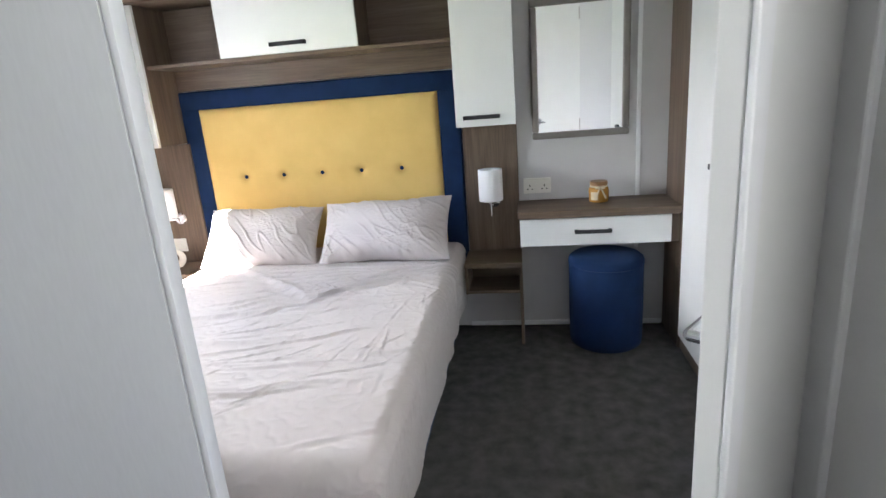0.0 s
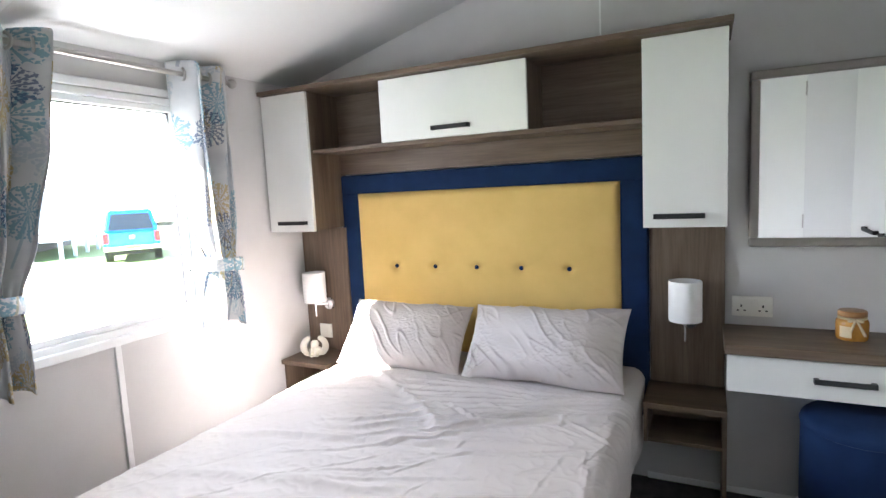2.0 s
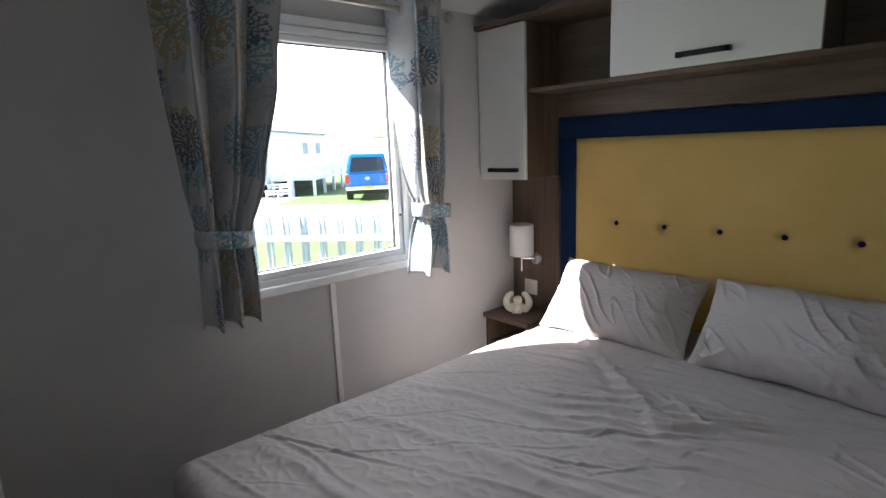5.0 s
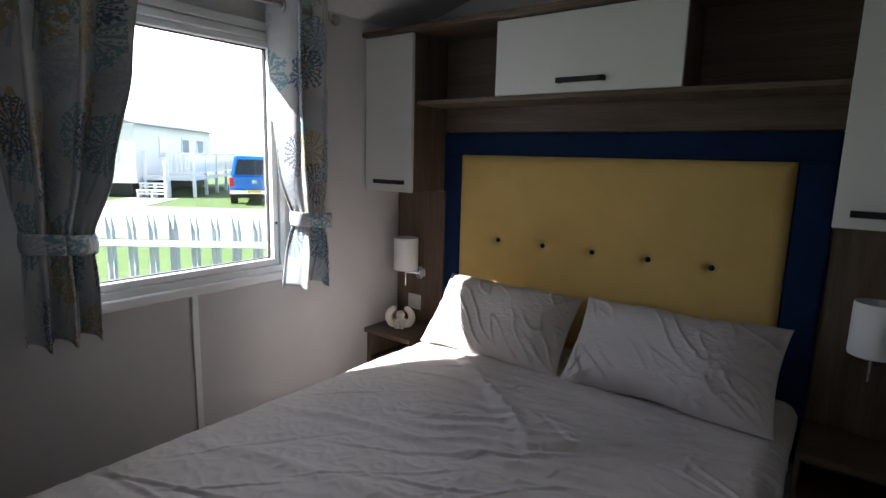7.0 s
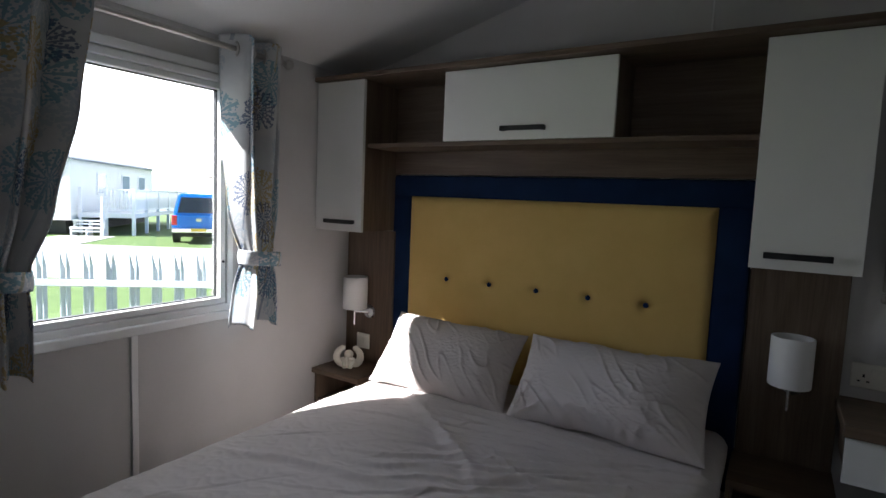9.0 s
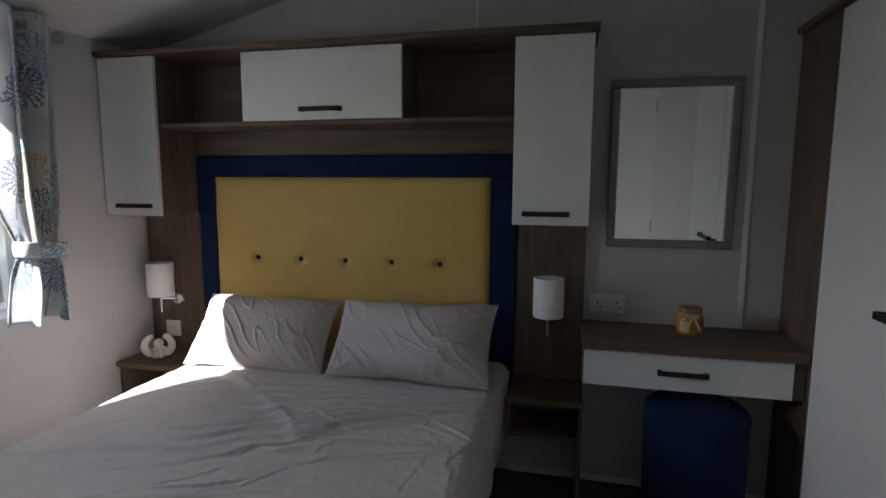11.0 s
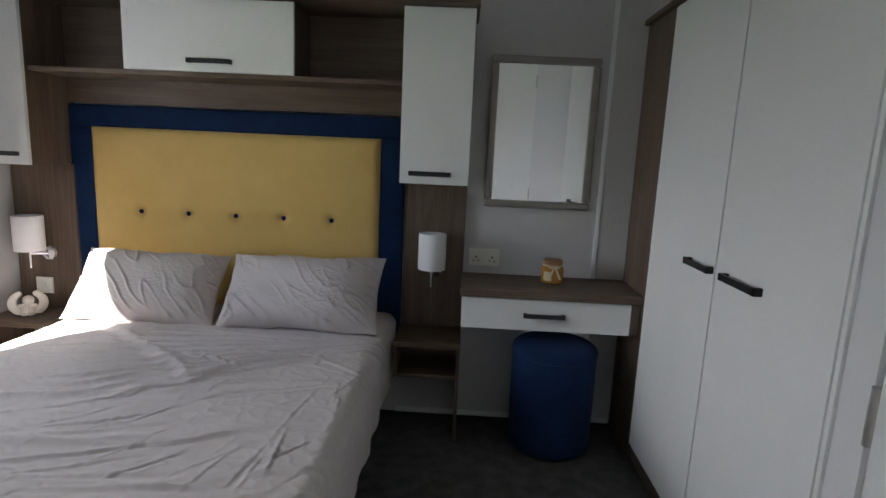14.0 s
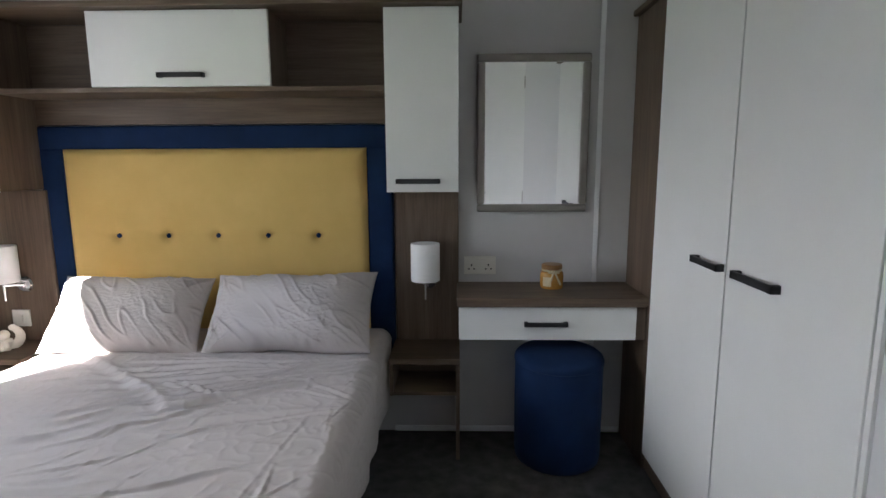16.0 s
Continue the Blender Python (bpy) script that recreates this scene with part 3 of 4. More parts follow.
# ---- bedside shelves ----
def bedside(x0, x1, yf, leg):
    b = thing("bedside_shelf", ((x0 + x1) / 2, 0, 0), "oak-effect bedside shelf with an open cubby", "bedside table", "bedside shelves")
    part("top", box(x0, x1, yf, -0.001, 0.436, 0.460, 0.002), WOOD_X, b)
    part("cubby_floor", box(x0 + 0.014, x1 - 0.014, yf + 0.03, -0.001, 0.288, 0.303, 0.001), WOOD_X, b)
    part("cubby_back", box(x0 + 0.014, x1 - 0.014, -0.016, -0.001, 0.304, 0.4355), WOOD_X, b)
    inner, outer = (x0, x1 - 0.016) if leg > 0 else (x1 - 0.014, x0)
    part("cubby_side", box(inner, inner + 0.014, yf + 0.022, -0.001, 0.288, 0.4355, 0.001), WOOD_Z, b)
    part("end_panel", box(outer, outer + 0.016, yf + 0.022, -0.001, 0.0, 0.4355, 0.001), WOOD_Z, b, "oak-effect end panel down to the floor")


bedside(0.780, 1.076, -0.282, 1)
bedside(-1.060, -0.760, -0.305, -1)


# ---- bedside lamps ----
def wall_lamp(x, z, dx, front):
    l = thing("wall_lamp", (x, -0.03, z - 0.1), "white drum-shade wall lamp on a chrome arm, unlit", "lamp", "bedside lamps")
    y = -0.125
    px = x + dx
    bm = lathe([(0.002, 0.0), (0.034, 0.001), (0.036, 0.006), (0.030, 0.014), (0.012, 0.018)], (0, 0, 0), 32)
    part("wall_plate", turned(bm, Matrix.Translation((px, front + 0.001, z - 0.098)) @ Matrix.Rotation(radians(90), 4, "X")), CHROME, l, "round chrome wall plate", 40)
    bm = rod((px, front - 0.015, z - 0.098), (x, y, z - 0.092), 0.0075)
    part("arm", bm, CHROME, l, "chrome arm", 40)
    bm = rod((x, y, z - 0.160), (x, y, z - 0.070), 0.005, 0.0065)
    part("stem", bm, CHROME, l, "chrome stem", 40)
    bm = lathe([(0.052, -0.074), (0.061, -0.076), (0.0625, -0.07), (0.0625, 0.082), (0.061, 0.086), (0.057, 0.086), (0.057, -0.06)], (x, y, z), 40)
    part("shade", bm, SHADE, l, "white fabric drum shade", 40)


wall_lamp(0.928, 0.836, 0.012, -0.030)
wall_lamp(-0.944, 0.826, 0.045, -0.058)
sw = thing("light_switch", (-0.94, -0.03, 0.535), "square cream light switch on the bedside panel", "switch")
part("plate", box(-0.976, -0.894, -0.067, -0.0585, 0.530, 0.609, 0.003), PLATE, sw)
part("rocker", box(-0.944, -0.926, -0.071, -0.0665, 0.552, 0.587, 0.002), PLATE, sw)
so = thing("wall_socket", (1.169, 0, 0.764), "cream double wall socket above the dressing table", "socket")
plate = part("plate", box(1.097, 1.241, -0.011, -0.001, 0.764, 0.846, 0.003), PLATE, so)
for cx in (1.131, 1.207):
    for hx, hz, w, hgt in ((0, 0.806, 0.006, 0.010), (-0.012, 0.788, 0.008, 0.005), (0.012, 0.788, 0.008, 0.005)):
        # raised near-black block; the shade of the hole is its colour
        part("pin_hole", box(cx + hx - w / 2, cx + hx + w / 2, -0.0118, -0.0105, hz - hgt / 2, hz + hgt / 2), DARK, plate)
for cx in (1.158, 1.180):
    part("rocker", box(cx - 0.008, cx + 0.008, -0.0145, -0.0105, 0.812, 0.832, 0.0015), PLATE, plate)

# ---- dressing table ----
dt = thing("dressing_table", (1.44, 0, 0), "oak-effect wall-hung dressing table with a white drawer", "dressing table")
part("top", box(1.064, 1.826, -0.315, -0.001, 0.690, 0.727, 0.004), WOOD_X, dt, "oak-effect top")
part("drawer_box", box(1.084, 1.776, -0.275, -0.012, 0.556, 0.6885, 0.001), WOOD_X, dt)
dw = part("drawer", box(1.073, 1.788, -0.294, -0.276, 0.548, 0.684, 0.0015), WHITE, dt, "white drawer front")
bar_handle(dw, (1.336, -0.294, 0.618), (1.511, -0.294, 0.618), (0, -0.024, 0))
part("end_block", box(1.7885, 1.826, -0.288, -0.001, 0.548, 0.6885, 0.001), WOOD_Z, dt)

jar = thing("candle_jar", (1.472, -0.13, 0.727), "amber glass candle jar with ribbon on the dressing table", "candle jar")
body = part("jar", lathe([(0.036, 0.0), (0.046, 0.003), (0.049, 0.012), (0.050, 0.06), (0.047, 0.072), (0.040, 0.080), (0.039, 0.086)], (1.472, -0.13, 0.7275), 40), AMBER, jar, "amber glass jar", 50)
part("lid", lathe([(0.040, 0.086), (0.044, 0.088), (0.044, 0.102), (0.041, 0.106), (0.030, 0.107), (0.004, 0.107)], (1.472, -0.13, 0.7275), 40), AMBER_LID, jar, "bronze coloured lid", 40)


def wrapped(a0, a1, z0, z1, r):
    return sheet(12, 6, lambda u, v: (1.472 + r * math.sin(a0 + (a1 - a0) * u), -0.13 - r * math.cos(a0 + (a1 - a0) * u), 0.7275 + z0 + (z1 - z0) * v))


part("paper_label", wrapped(-0.95, -0.2, 0.016, 0.056, 0.0512), PAPER, body, "pale paper label", 180)
bm = lathe([(0.0412, 0.076), (0.0435, 0.0775), (0.0435, 0.083), (0.0405, 0.0845)], (1.472, -0.13, 0.7275), 40)
bm = rod((1.476, -0.178, 0.806), (1.502, -0.176, 0.752), 0.004, 0.005, 8, bm)
bm = rod((1.472, -0.178, 0.806), (1.458, -0.180, 0.765), 0.004, 0.005, 8, bm)
bm = blob((1.485, -0.177, 0.806), 0.011, (1.2, 0.5, 0.6), (0, 20, 0), 2, bm)
bm = blob((1.461, -0.177, 0.806), 0.011, (1.2, 0.5, 0.6), (0, -20, 0), 2, bm)
part("ribbon", bm, PAPER, jar, "cream ribbon tied in a bow", 60)

# ---- mirror ----
mr = thing("wall_mirror", (1.394, -0.002, 1.048), "rectangular wall mirror in a pewter frame", "mirror")
tilt = Matrix.Translation((1.394, -0.012, 0)) @ Matrix.Rotation(radians(1.25), 4, "Z") @ Matrix.Translation((0, 0, 1.38)) @ Matrix.Rotation(radians(1.2), 4, "X") @ Matrix.Translation((-1.394, 0.012, -1.38))
MX0, MX1, MZ0, MZ1 = 1.152, 1.637, 1.047, 1.719
for a, b, c, e in ((MX0, MX1, MZ1 - 0.034, MZ1), (MX0, MX1, MZ0, MZ0 + 0.034), (MX0, MX0 + 0.034, MZ0 + 0.0345, MZ1 - 0.0345), (MX1 - 0.034, MX1, MZ0 + 0.0345, MZ1 - 0.0345)):
    part("frame_rail", turned(box(a, b, -0.030, -0.006, c, e, 0.009, seg=3), tilt), PEWTER, mr, "", 50)
part("mirror_glass", turned(box(MX0 + 0.030, MX1 - 0.030, -0.016, -0.012, MZ0 + 0.030, MZ1 - 0.030), tilt), GLASSY, mr, "silvered mirror glass")

# ---- stool ----
st = thing("stool", (1.496, -0.215, 0), "round navy velvet drum stool under the dressing table", "stool")
prof = [(0.02, 0.004), (0.168, 0.004), (0.178, 0.012), (0.182, 0.04), (0.184, 0.25), (0.183, 0.425)]
part("drum", lathe(prof + [(0.180, 0.432)], (1.496, -0.215, 0), 56), NAVY, st, "navy velvet side", 50)
part("seat", lathe([(0.180, 0.4325), (0.186, 0.436), (0.187, 0.446), (0.182, 0.462), (0.168, 0.474), (0.13, 0.482), (0.06, 0.486), (0.004, 0.487)], (1.496, -0.215, 0), 56), NAVY, st, "padded navy velvet seat", 50)

# ---- wardrobe ----
wr = thing("wardrobe", (2.1, -0.75, 0), "built-in wardrobe with two white doors and oak-effect side", "wardrobe")
WX = 1.83
part("carcass", box(WX + 0.045, XR - 0.003, -1.438, -0.002, 0.07, 1.865, 0.001), WOOD_Z, wr)
part("end_panel", box(WX + 0.004, XR - 0.003, -1.456, -1.4415, 0.0, 1.865, 0.001), WHITE, wr, "white end filler strip")
# The shade between the doors is a near-black strip set in the gap.
part("gap_shade_strip", box(WX + 0.005, WX + 0.044, -0.8910, -0.8850, 0.075, 1.862), DARK, wr, "near-black strip in place of the shade between the doors")
part("plinth", box(WX + 0.012, XR - 0.003, -1.438, -0.002, 0.001, 0.069, 0.001), WOOD_Y, wr, "oak-effect plinth")
part("filler_panel", box(WX, WX + 0.019, -0.312, -0.002, 0.0, 1.865, 0.001), WOOD_Z, wr, "oak-effect filler panel")
part("cornice", box(WX - 0.022, XR - 0.003, -1.460, -0.002, 1.866, 1.888, 0.003), WOOD_Y, wr, "oak-effect cornice")
for y0, y1, hy in ((-0.8845, -0.316, (-0.885 + 0.005, -0.705)), (-1.440, -0.8915, (-1.155, -0.960))):
    dr = part("door", box(WX, WX + 0.018, y0, y1, 0.072, 1.863, 0.0015), WHITE, wr, "white laminate door")
    hz = 0.96
    bm = None
    a, b = hy
    for p in (a, b - 0.016):
        bm = box(WX - 0.026, WX, p, p + 0.016, hz - 0.011, hz + 0.011, 0.002, bm)
    bm = box(WX - 0.026, WX - 0.018, a, b, hz - 0.0105, hz + 0.0105, 0.002, bm)
    part("handle", bm, BLACK, dr, "black metal bar handle")

# ---- bed ----
bed = thing("bed", (0.05, -1.0, 0), "low double bed base and mattress under a fitted sheet", "bed")
part("base", box(-0.60, 0.70, -1.86, -0.075, 0.0, 0.27, 0.02), NAVY, bed, "dark upholstered base")
part("mattress", box(-0.635, 0.735, -1.915, -0.072, 0.272, 0.495, 0.04, seg=3), SHEET, bed, "mattress")
BX0, BX1, BY0, BY1, BZ, BR = -0.655, 0.765, -1.945, -0.062, 0.522, 0.055
DROP = 0.33


def crease_set(n, seed, xs, ys, angles, lengths, widths, heights):
    rng = random.Random(seed)
    return [tuple(rng.uniform(*r) for r in (xs, ys, angles, lengths, widths, heights)) for _ in range(n)]


CREASES = [(0.40, -0.75, 22, 0.55, 0.016, 0.011), (0.05, -1.02, 14, 0.62, 0.017, 0.008), (-0.12, -0.62, -40, 0.42, 0.020, 0.010), (0.0, -1.32, 12, 0.60, 0.020, 0.006), (0.10, -1.64, 8, 0.65, 0.022, 0.006)]
# long folds that fan out from the corner by the larger pillow
for k in range(9):
    a = 3 + 4.5 * k
    reach = 0.62 + 0.09 * (k % 3)
    CREASES.append((0.80 - reach * math.cos(radians(a)), -0.44 - reach * math.sin(radians(a)), a, 0.30 + 0.05 * (k % 4), 0.009 + 0.003 * (k % 2), 0.0095 - 0.0004 * k))
CREASES += crease_set(20, 4, (0.25, 0.74), (-1.5, -0.45), (35, 80), (0.03, 0.10), (0.003, 0.0045), (0.002, 0.004))
CREASES += crease_set(26, 9, (-0.55, 0.40), (-1.8, -0.5), (38, 62), (0.05, 0.18), (0.003, 0.005), (0.002, 0.004))
CREASES += crease_set(22, 15, (-0.5, 0.7), (-1.85, -0.5), (0, 26), (0.12, 0.36), (0.005, 0.010), (0.0025, 0.0055))
CREASES += crease_set(18, 21, (0.0, 0.72), (-0.78, -0.42), (-35, 35), (0.05, 0.16), (0.004, 0.007), (0.004, 0.007))
CREASES += crease_set(10, 27, (0.55, 0.76), (-1.8, -0.6), (75, 100), (0.06, 0.16), (0.004, 0.007), (0.0015, 0.003))


def fold(x, y):
    """Heights of the sheet's creases: long pulled folds, sharp pressed lines and small crumples."""
    h = np.zeros_like(x)
    wob = np.array([noise.noise((a * 5, b * 5, 3)) for a, b in zip(x, y)])
    for ox, oy, ang, ln, wd, hgt in CREASES:
        a = radians(ang)
        dx, dy = x - ox, y - oy
        s, t = dx * math.cos(a) + dy * math.sin(a), -dx * math.sin(a) + dy * math.cos(a)
        t = t + (0.03 if ln > 0.3 else 0.012) * wob
        near = (np.abs(s) < 1.5 * ln) & (np.abs(t) < 6 * wd)
        s, t = s[near], t[near]
        h[near] += hgt * np.exp(-(s / ln) ** 4) * (np.exp(-np.abs(t / wd) ** 1.5) - 0.55 * np.exp(-((t + 1.8 * wd) / (1.2 * wd)) ** 2))
    broad = [0.006 * noise.noise((a * 2.2 + b, b * 3.0 - a, 9)) + 0.0035 * max(0, 1 - abs(noise.noise((a * 6 + b * 3, b * 11 - a * 5, 1.3))) * 2.2) ** 3 * max(0, noise.noise((a * 2.1, b * 2.1, 7)) + 0.25)
             + 0.0024 * max(0, 1 - abs(noise.noise((a * 21 - b * 11, b * 24 + a * 9, 4.3))) * 2.3) ** 2 for a, b in zip(x, y)]
    return h + np.array(broad)


def drape(nu, nv):
    """The sheet: flat on the mattress, rounded over its edges, hanging at three sides."""
    flat = []
    for j in range(nv + 1):
        sy = BY0 - DROP + (BY1 - BY0 + DROP) * j / nv
        ey = min(0.0, sy - (BY0 + BR))
        for i in range(nu + 1):
            sx = BX0 - DROP + (BX1 - BX0 + 2 * DROP) * i / nu
            ex = min(0.0, sx - (BX0 + BR)) + max(0.0, sx - (BX1 - BR))
            r = math.hypot(ex, ey)
            nx, ny = (ex / r, ey / r) if r > 0 else (0.0, 0.0)
            e = min(r, DROP + BR)
            out, dz, tilt_ = (BR * math.sin(e / BR), BR * (1 - math.cos(e / BR)), math.sin(e / BR)) if e < BR * math.pi / 2 else (BR - 0.06 * (e - BR * math.pi / 2), BR + e - BR * math.pi / 2, 1.0)
            out += 0.006 * math.sin((sx - sy) * 18 + 2 * math.sin(sy * 5)) * smoothstep(0.08, 0.3, dz)
            x, y = sx - ex + nx * out, sy - ey + ny * out
            z = BZ - dz - 0.012 * (1 - smoothstep(0.0, 0.25, x - BX0))
            flat.append((x, y, z, nx * tilt_, ny * tilt_, sx, sy))
    g = np.array(flat)
    h = fold(g[:, 5], g[:, 6])
    up = 1 - np.hypot(g[:, 3], g[:, 4])
    co = np.stack((g[:, 0] + g[:, 3] * h, g[:, 1] + g[:, 4] * h, g[:, 2] + h * up), 1)
    w = nu + 1
    faces = [(j * w + i, j * w + i + 1, (j + 1) * w + i + 1, (j + 1) * w + i) for j in range(nv) for i in range(nu)]
    me = bpy.data.meshes.new("bed_sheet")
    me.from_pydata(co.tolist(), [], faces)
    me.materials.append(SHEET)
    me.polygons.foreach_set("use_smooth", [True] * len(me.polygons))
    return me


tagged(new("bed_sheet", drape(470, 500)), "crumpled taupe cotton sheet pulled over the bed", "bed sheet")


def pillow(x, y, z, lean, yaw, w, hgt, thick, seed, roll):
    def face(sign):
        def f(u, v):
            a, b = 2 * u - 1, 2 * v - 1
            px, pz = a * w / 2, b * hgt / 2
            # sides drawn in between the pointed corners
            px *= 1 - 0.055 * (1 - b * b) * abs(a) ** 3
            pz *= 1 - 0.075 * (1 - a * a) * abs(b) ** 3
            env = max(0, (1 - abs(a) ** 2.6) * (1 - abs(b) ** 2.8)) ** 0.68
            y = env * thick / 2
            n = noise.noise((a * 1.5 + 0.6 * b + seed, b * 1.2, seed))
            crease = 0.0
            for k, (ca, cb) in enumerate(((-1, -1), (1, -1), (-1, 1), (1, 1))):
                da, db = (a - ca) * w, (b - cb) * hgt
                far_ = math.hypot(da, db) / w
                turn = math.atan2(db, da) * 13 + 2.2 * noise.noise((a * 2 + k, b * 2, seed + k)) + seed * (k + 1)
                crease += max(0, math.sin(turn)) ** 3 * smoothstep(0.03, 0.16, far_) * (1 - smoothstep(0.18, 0.62, far_)) * (0.6 + 0.8 * noise.noise((k, seed, 1)))
            seam = math.exp(-((1 - abs(b)) / 0.16) ** 2) * math.sin(a * 31 + 4 * noise.noise((a * 4, seed, 2))) * (0.5 + noise.noise((a * 3, seed, 8)))
            seam += math.exp(-((1 - abs(a)) / 0.10) ** 2) * math.sin(b * 19 + 4 * noise.noise((b * 4, seed, 5))) * (0.5 + noise.noise((b * 3, seed, 9)))
            slant = max(0, 1 - abs(noise.noise((a * 5.0 + b * 2.6 + seed, b * 1.1 - a * 0.8, seed * 3))) * 3.6)
            tiny = max(0, 1 - abs(noise.noise((a * 12 + b * 4, b * 10 - a * 4, seed))) * 3.2)
            y += min(1, env * 2.5) * (0.012 * n + 0.016 * crease + 0.009 * seam + 0.014 * slant ** 3 * max(0, noise.noise((a * 1.6, b * 1.6, seed + 5)) + 0.45) + 0.004 * tiny ** 3 * max(0, n + 0.5) - 0.003)
            pz += 0.014 * b * noise.noise((a * 2.2, seed, b * 2)) * (1 - abs(a) ** 4)
            return (px, -sign * y, pz + hgt / 2)
        return f
    bm = sheet(150, 100, face(1))
    bm = sheet(150, 100, face(-1), bm)
    bmesh.ops.remove_doubles(bm, verts=bm.verts, dist=0.0004)
    bmesh.ops.recalc_face_normals(bm, faces=bm.faces)
    ob = solo("pillow", bm, SHEET, "plump taupe cotton pillow leaning on the headboard", "pillow", smooth=180, group="pillows on the bed")
    ob.matrix_basis = pose(x, y, z, lean, roll, yaw)
    return ob


pillow(-0.285, -0.402, 0.520, -41, 3, 0.630, 0.350, 0.25, 3.1, 1.5)
pillow(0.385, -0.400, 0.522, -40, -2, 0.69, 0.362, 0.24, 8.6, -1.5)

# ---- small figure on the bedside shelf ----
fx, fy, fz = -0.925, -0.185, 0.4605
bm = blob((fx, fy, fz + 0.026), 0.028, (0.95, 0.85, 1.0))
bm = blob((fx + 0.003, fy - 0.014, fz + 0.066), 0.021, (1, 1, 1.0), (0, 12, 0), 3, bm)
for s in (-1, 1):
    # each wing sweeps out from the back and curls in above the head
    for k in range(9):
        a = radians(-62 + 15.5 * k)
        bm = blob((fx + s * (0.010 + 0.043 * math.cos(a)), fy + 0.010 - 0.010 * math.cos(a), fz + 0.052 + 0.043 * math.sin(a)), 0.0165 - 0.0006 * k, (1.25, 0.5, 1.2), (0, 0, 0), 2, bm)
    bm = rod((fx + s * 0.012, fy - 0.022, fz + 0.001), (fx + s * 0.010, fy - 0.022, fz + 0.045), 0.011, 0.009, 12, bm)
    bm = rod((fx + s * 0.028, fy - 0.014, fz + 0.042), (fx + s * 0.004, fy - 0.030, fz + 0.047), 0.009, 0.008, 10, bm)
    bm = blob((fx + s * 0.013, fy - 0.028, fz + 0.008), 0.010, (1, 1.3, 0.7), (0, 0, 0), 2, bm)
bm = turned(bm, pose(fx, fy, fz, 0, 0, 32) @ Matrix.Diagonal((1.12, 1.12, 1.06, 1)) @ Matrix.Translation((-fx, -fy, -fz)))
solo("angel_figurine", bm, RESIN, "small cream resin winged figurine on the bedside shelf", "figurine", smooth=180)
melt = bpy.data.objects["angel_figurine"].modifiers.new("one_body", "REMESH")
melt.mode, melt.voxel_size, melt.use_smooth_shade = "VOXEL", 0.0025, True

# ---- outside ----
GZ = -0.75
bm = bmesh.new()
bmesh.ops.create_grid(bm, x_segments=1, y_segments=1, size=600)
bmesh.ops.translate(bm, vec=(0, 0, GZ), verts=bm.verts)
solo("ground", bm, GRASS, "mown grass of the caravan park", "ground", "structure")
U, V = Vector((-0.70, 0.72, 0)).normalized(), Vector((0.72, 0.70, 0)).normalized()
HO = Vector((-23.5, 8.3, GZ))
FRAME_H = Matrix.Translation(HO) @ Matrix(((U.x, V.x, 0, 0), (U.y, V.y, 0, 0), (0, 0, 1, 0), (0, 0, 0, 1)))


def at_house(bm):
    return turned(bm, FRAME_H)


fence_turn = Matrix.Rotation(math.atan2(0.6, 0.8), 4, "Z")
road = turned(box(-60, 60, 10.2, 17.3, GZ - 0.02, GZ + 0.012), fence_turn)
solo("road", road, GRAVEL, "pale concrete park road", "road", "structure")
solo("pavement", at_house(box(-6.5, -0.15, -0.3, 1.7, -0.02, 0.018)), GRAVEL, "pale concrete path to the steps", "path", "structure")


def static_home(m, length, width, wallmat, roofmat, label):
    """A static holiday home: raised on a near-black box standing in for shade, pitched roof, windows."""
    ob = thing("holiday_home", m.translation, label, "holiday home", "holiday homes")
    b = lambda *a: turned(box(*a), m)
    part("wall", b(0, length, -width, 0, 0.62, 3.15), wallmat, ob)
    part("underside_shade", b(0.3, length - 0.3, -width + 0.3, -0.3, 0.05, 0.62), DARK, ob)
    bm = bmesh.new()
    pr = [(0.18, 3.12), (-width / 2, 3.62), (-width - 0.18, 3.12)]
    a = [bm.verts.new((-0.2, v, z)) for v, z in pr]
    c = [bm.verts.new((length + 0.2, v, z)) for v, z in pr]
    bm.faces.new(a), bm.faces.new(c[::-1])
    bm.faces.new((a[0], c[0], c[1], a[1])), bm.faces.new((a[1], c[1], c[2], a[2])), bm.faces.new((a[2], c[2], c[0], a[0]))
    part("roof", turned(bm, m), roofmat, ob, "shallow pitched roof")
    part("gutter", b(-0.2, length + 0.2, 0.16, 0.24, 3.05, 3.13), ROOFING, ob)
    for u in (2.6, 5.6, 8.0):
        if u + 1.1 < length:
            w = part("window", b(u, u + 1.1, -0.01, 0.03, 1.65, 2.65), TRIM, ob)
            part("pane", b(u + 0.07, u + 1.03, 0.031, 0.036, 1.72, 2.58), SKYGLASS, w)
    w = part("window", b(-0.03, 0.01, -width + 0.6, -0.7, 1.5, 2.65), TRIM, ob)
    part("pane", b(-0.036, -0.031, -width + 0.67, -0.77, 1.57, 2.58), SKYGLASS, w)
    return ob


static_home(FRAME_H, 10.5, 3.7, CLAD, ROOFING, "white-clad static holiday home with grey roof across the road")
far = Matrix.Translation((-40, 26, GZ)) @ Matrix.Rotation(radians(100), 4, "Z")
static_home(far, 11.0, 3.8, CLAD, BRICKY, "distant white holiday home with red-brown roof")
far2 = Matrix.Translation((-30.5, -6, GZ)) @ Matrix.Rotation(radians(134), 4, "Z")
static_home(far2, 9.0, 3.7, CLAD, ROOFING, "distant white-clad holiday home")
deck = thing("decking", HO + U, "white raised veranda decking with picket rails and steps", "decking")
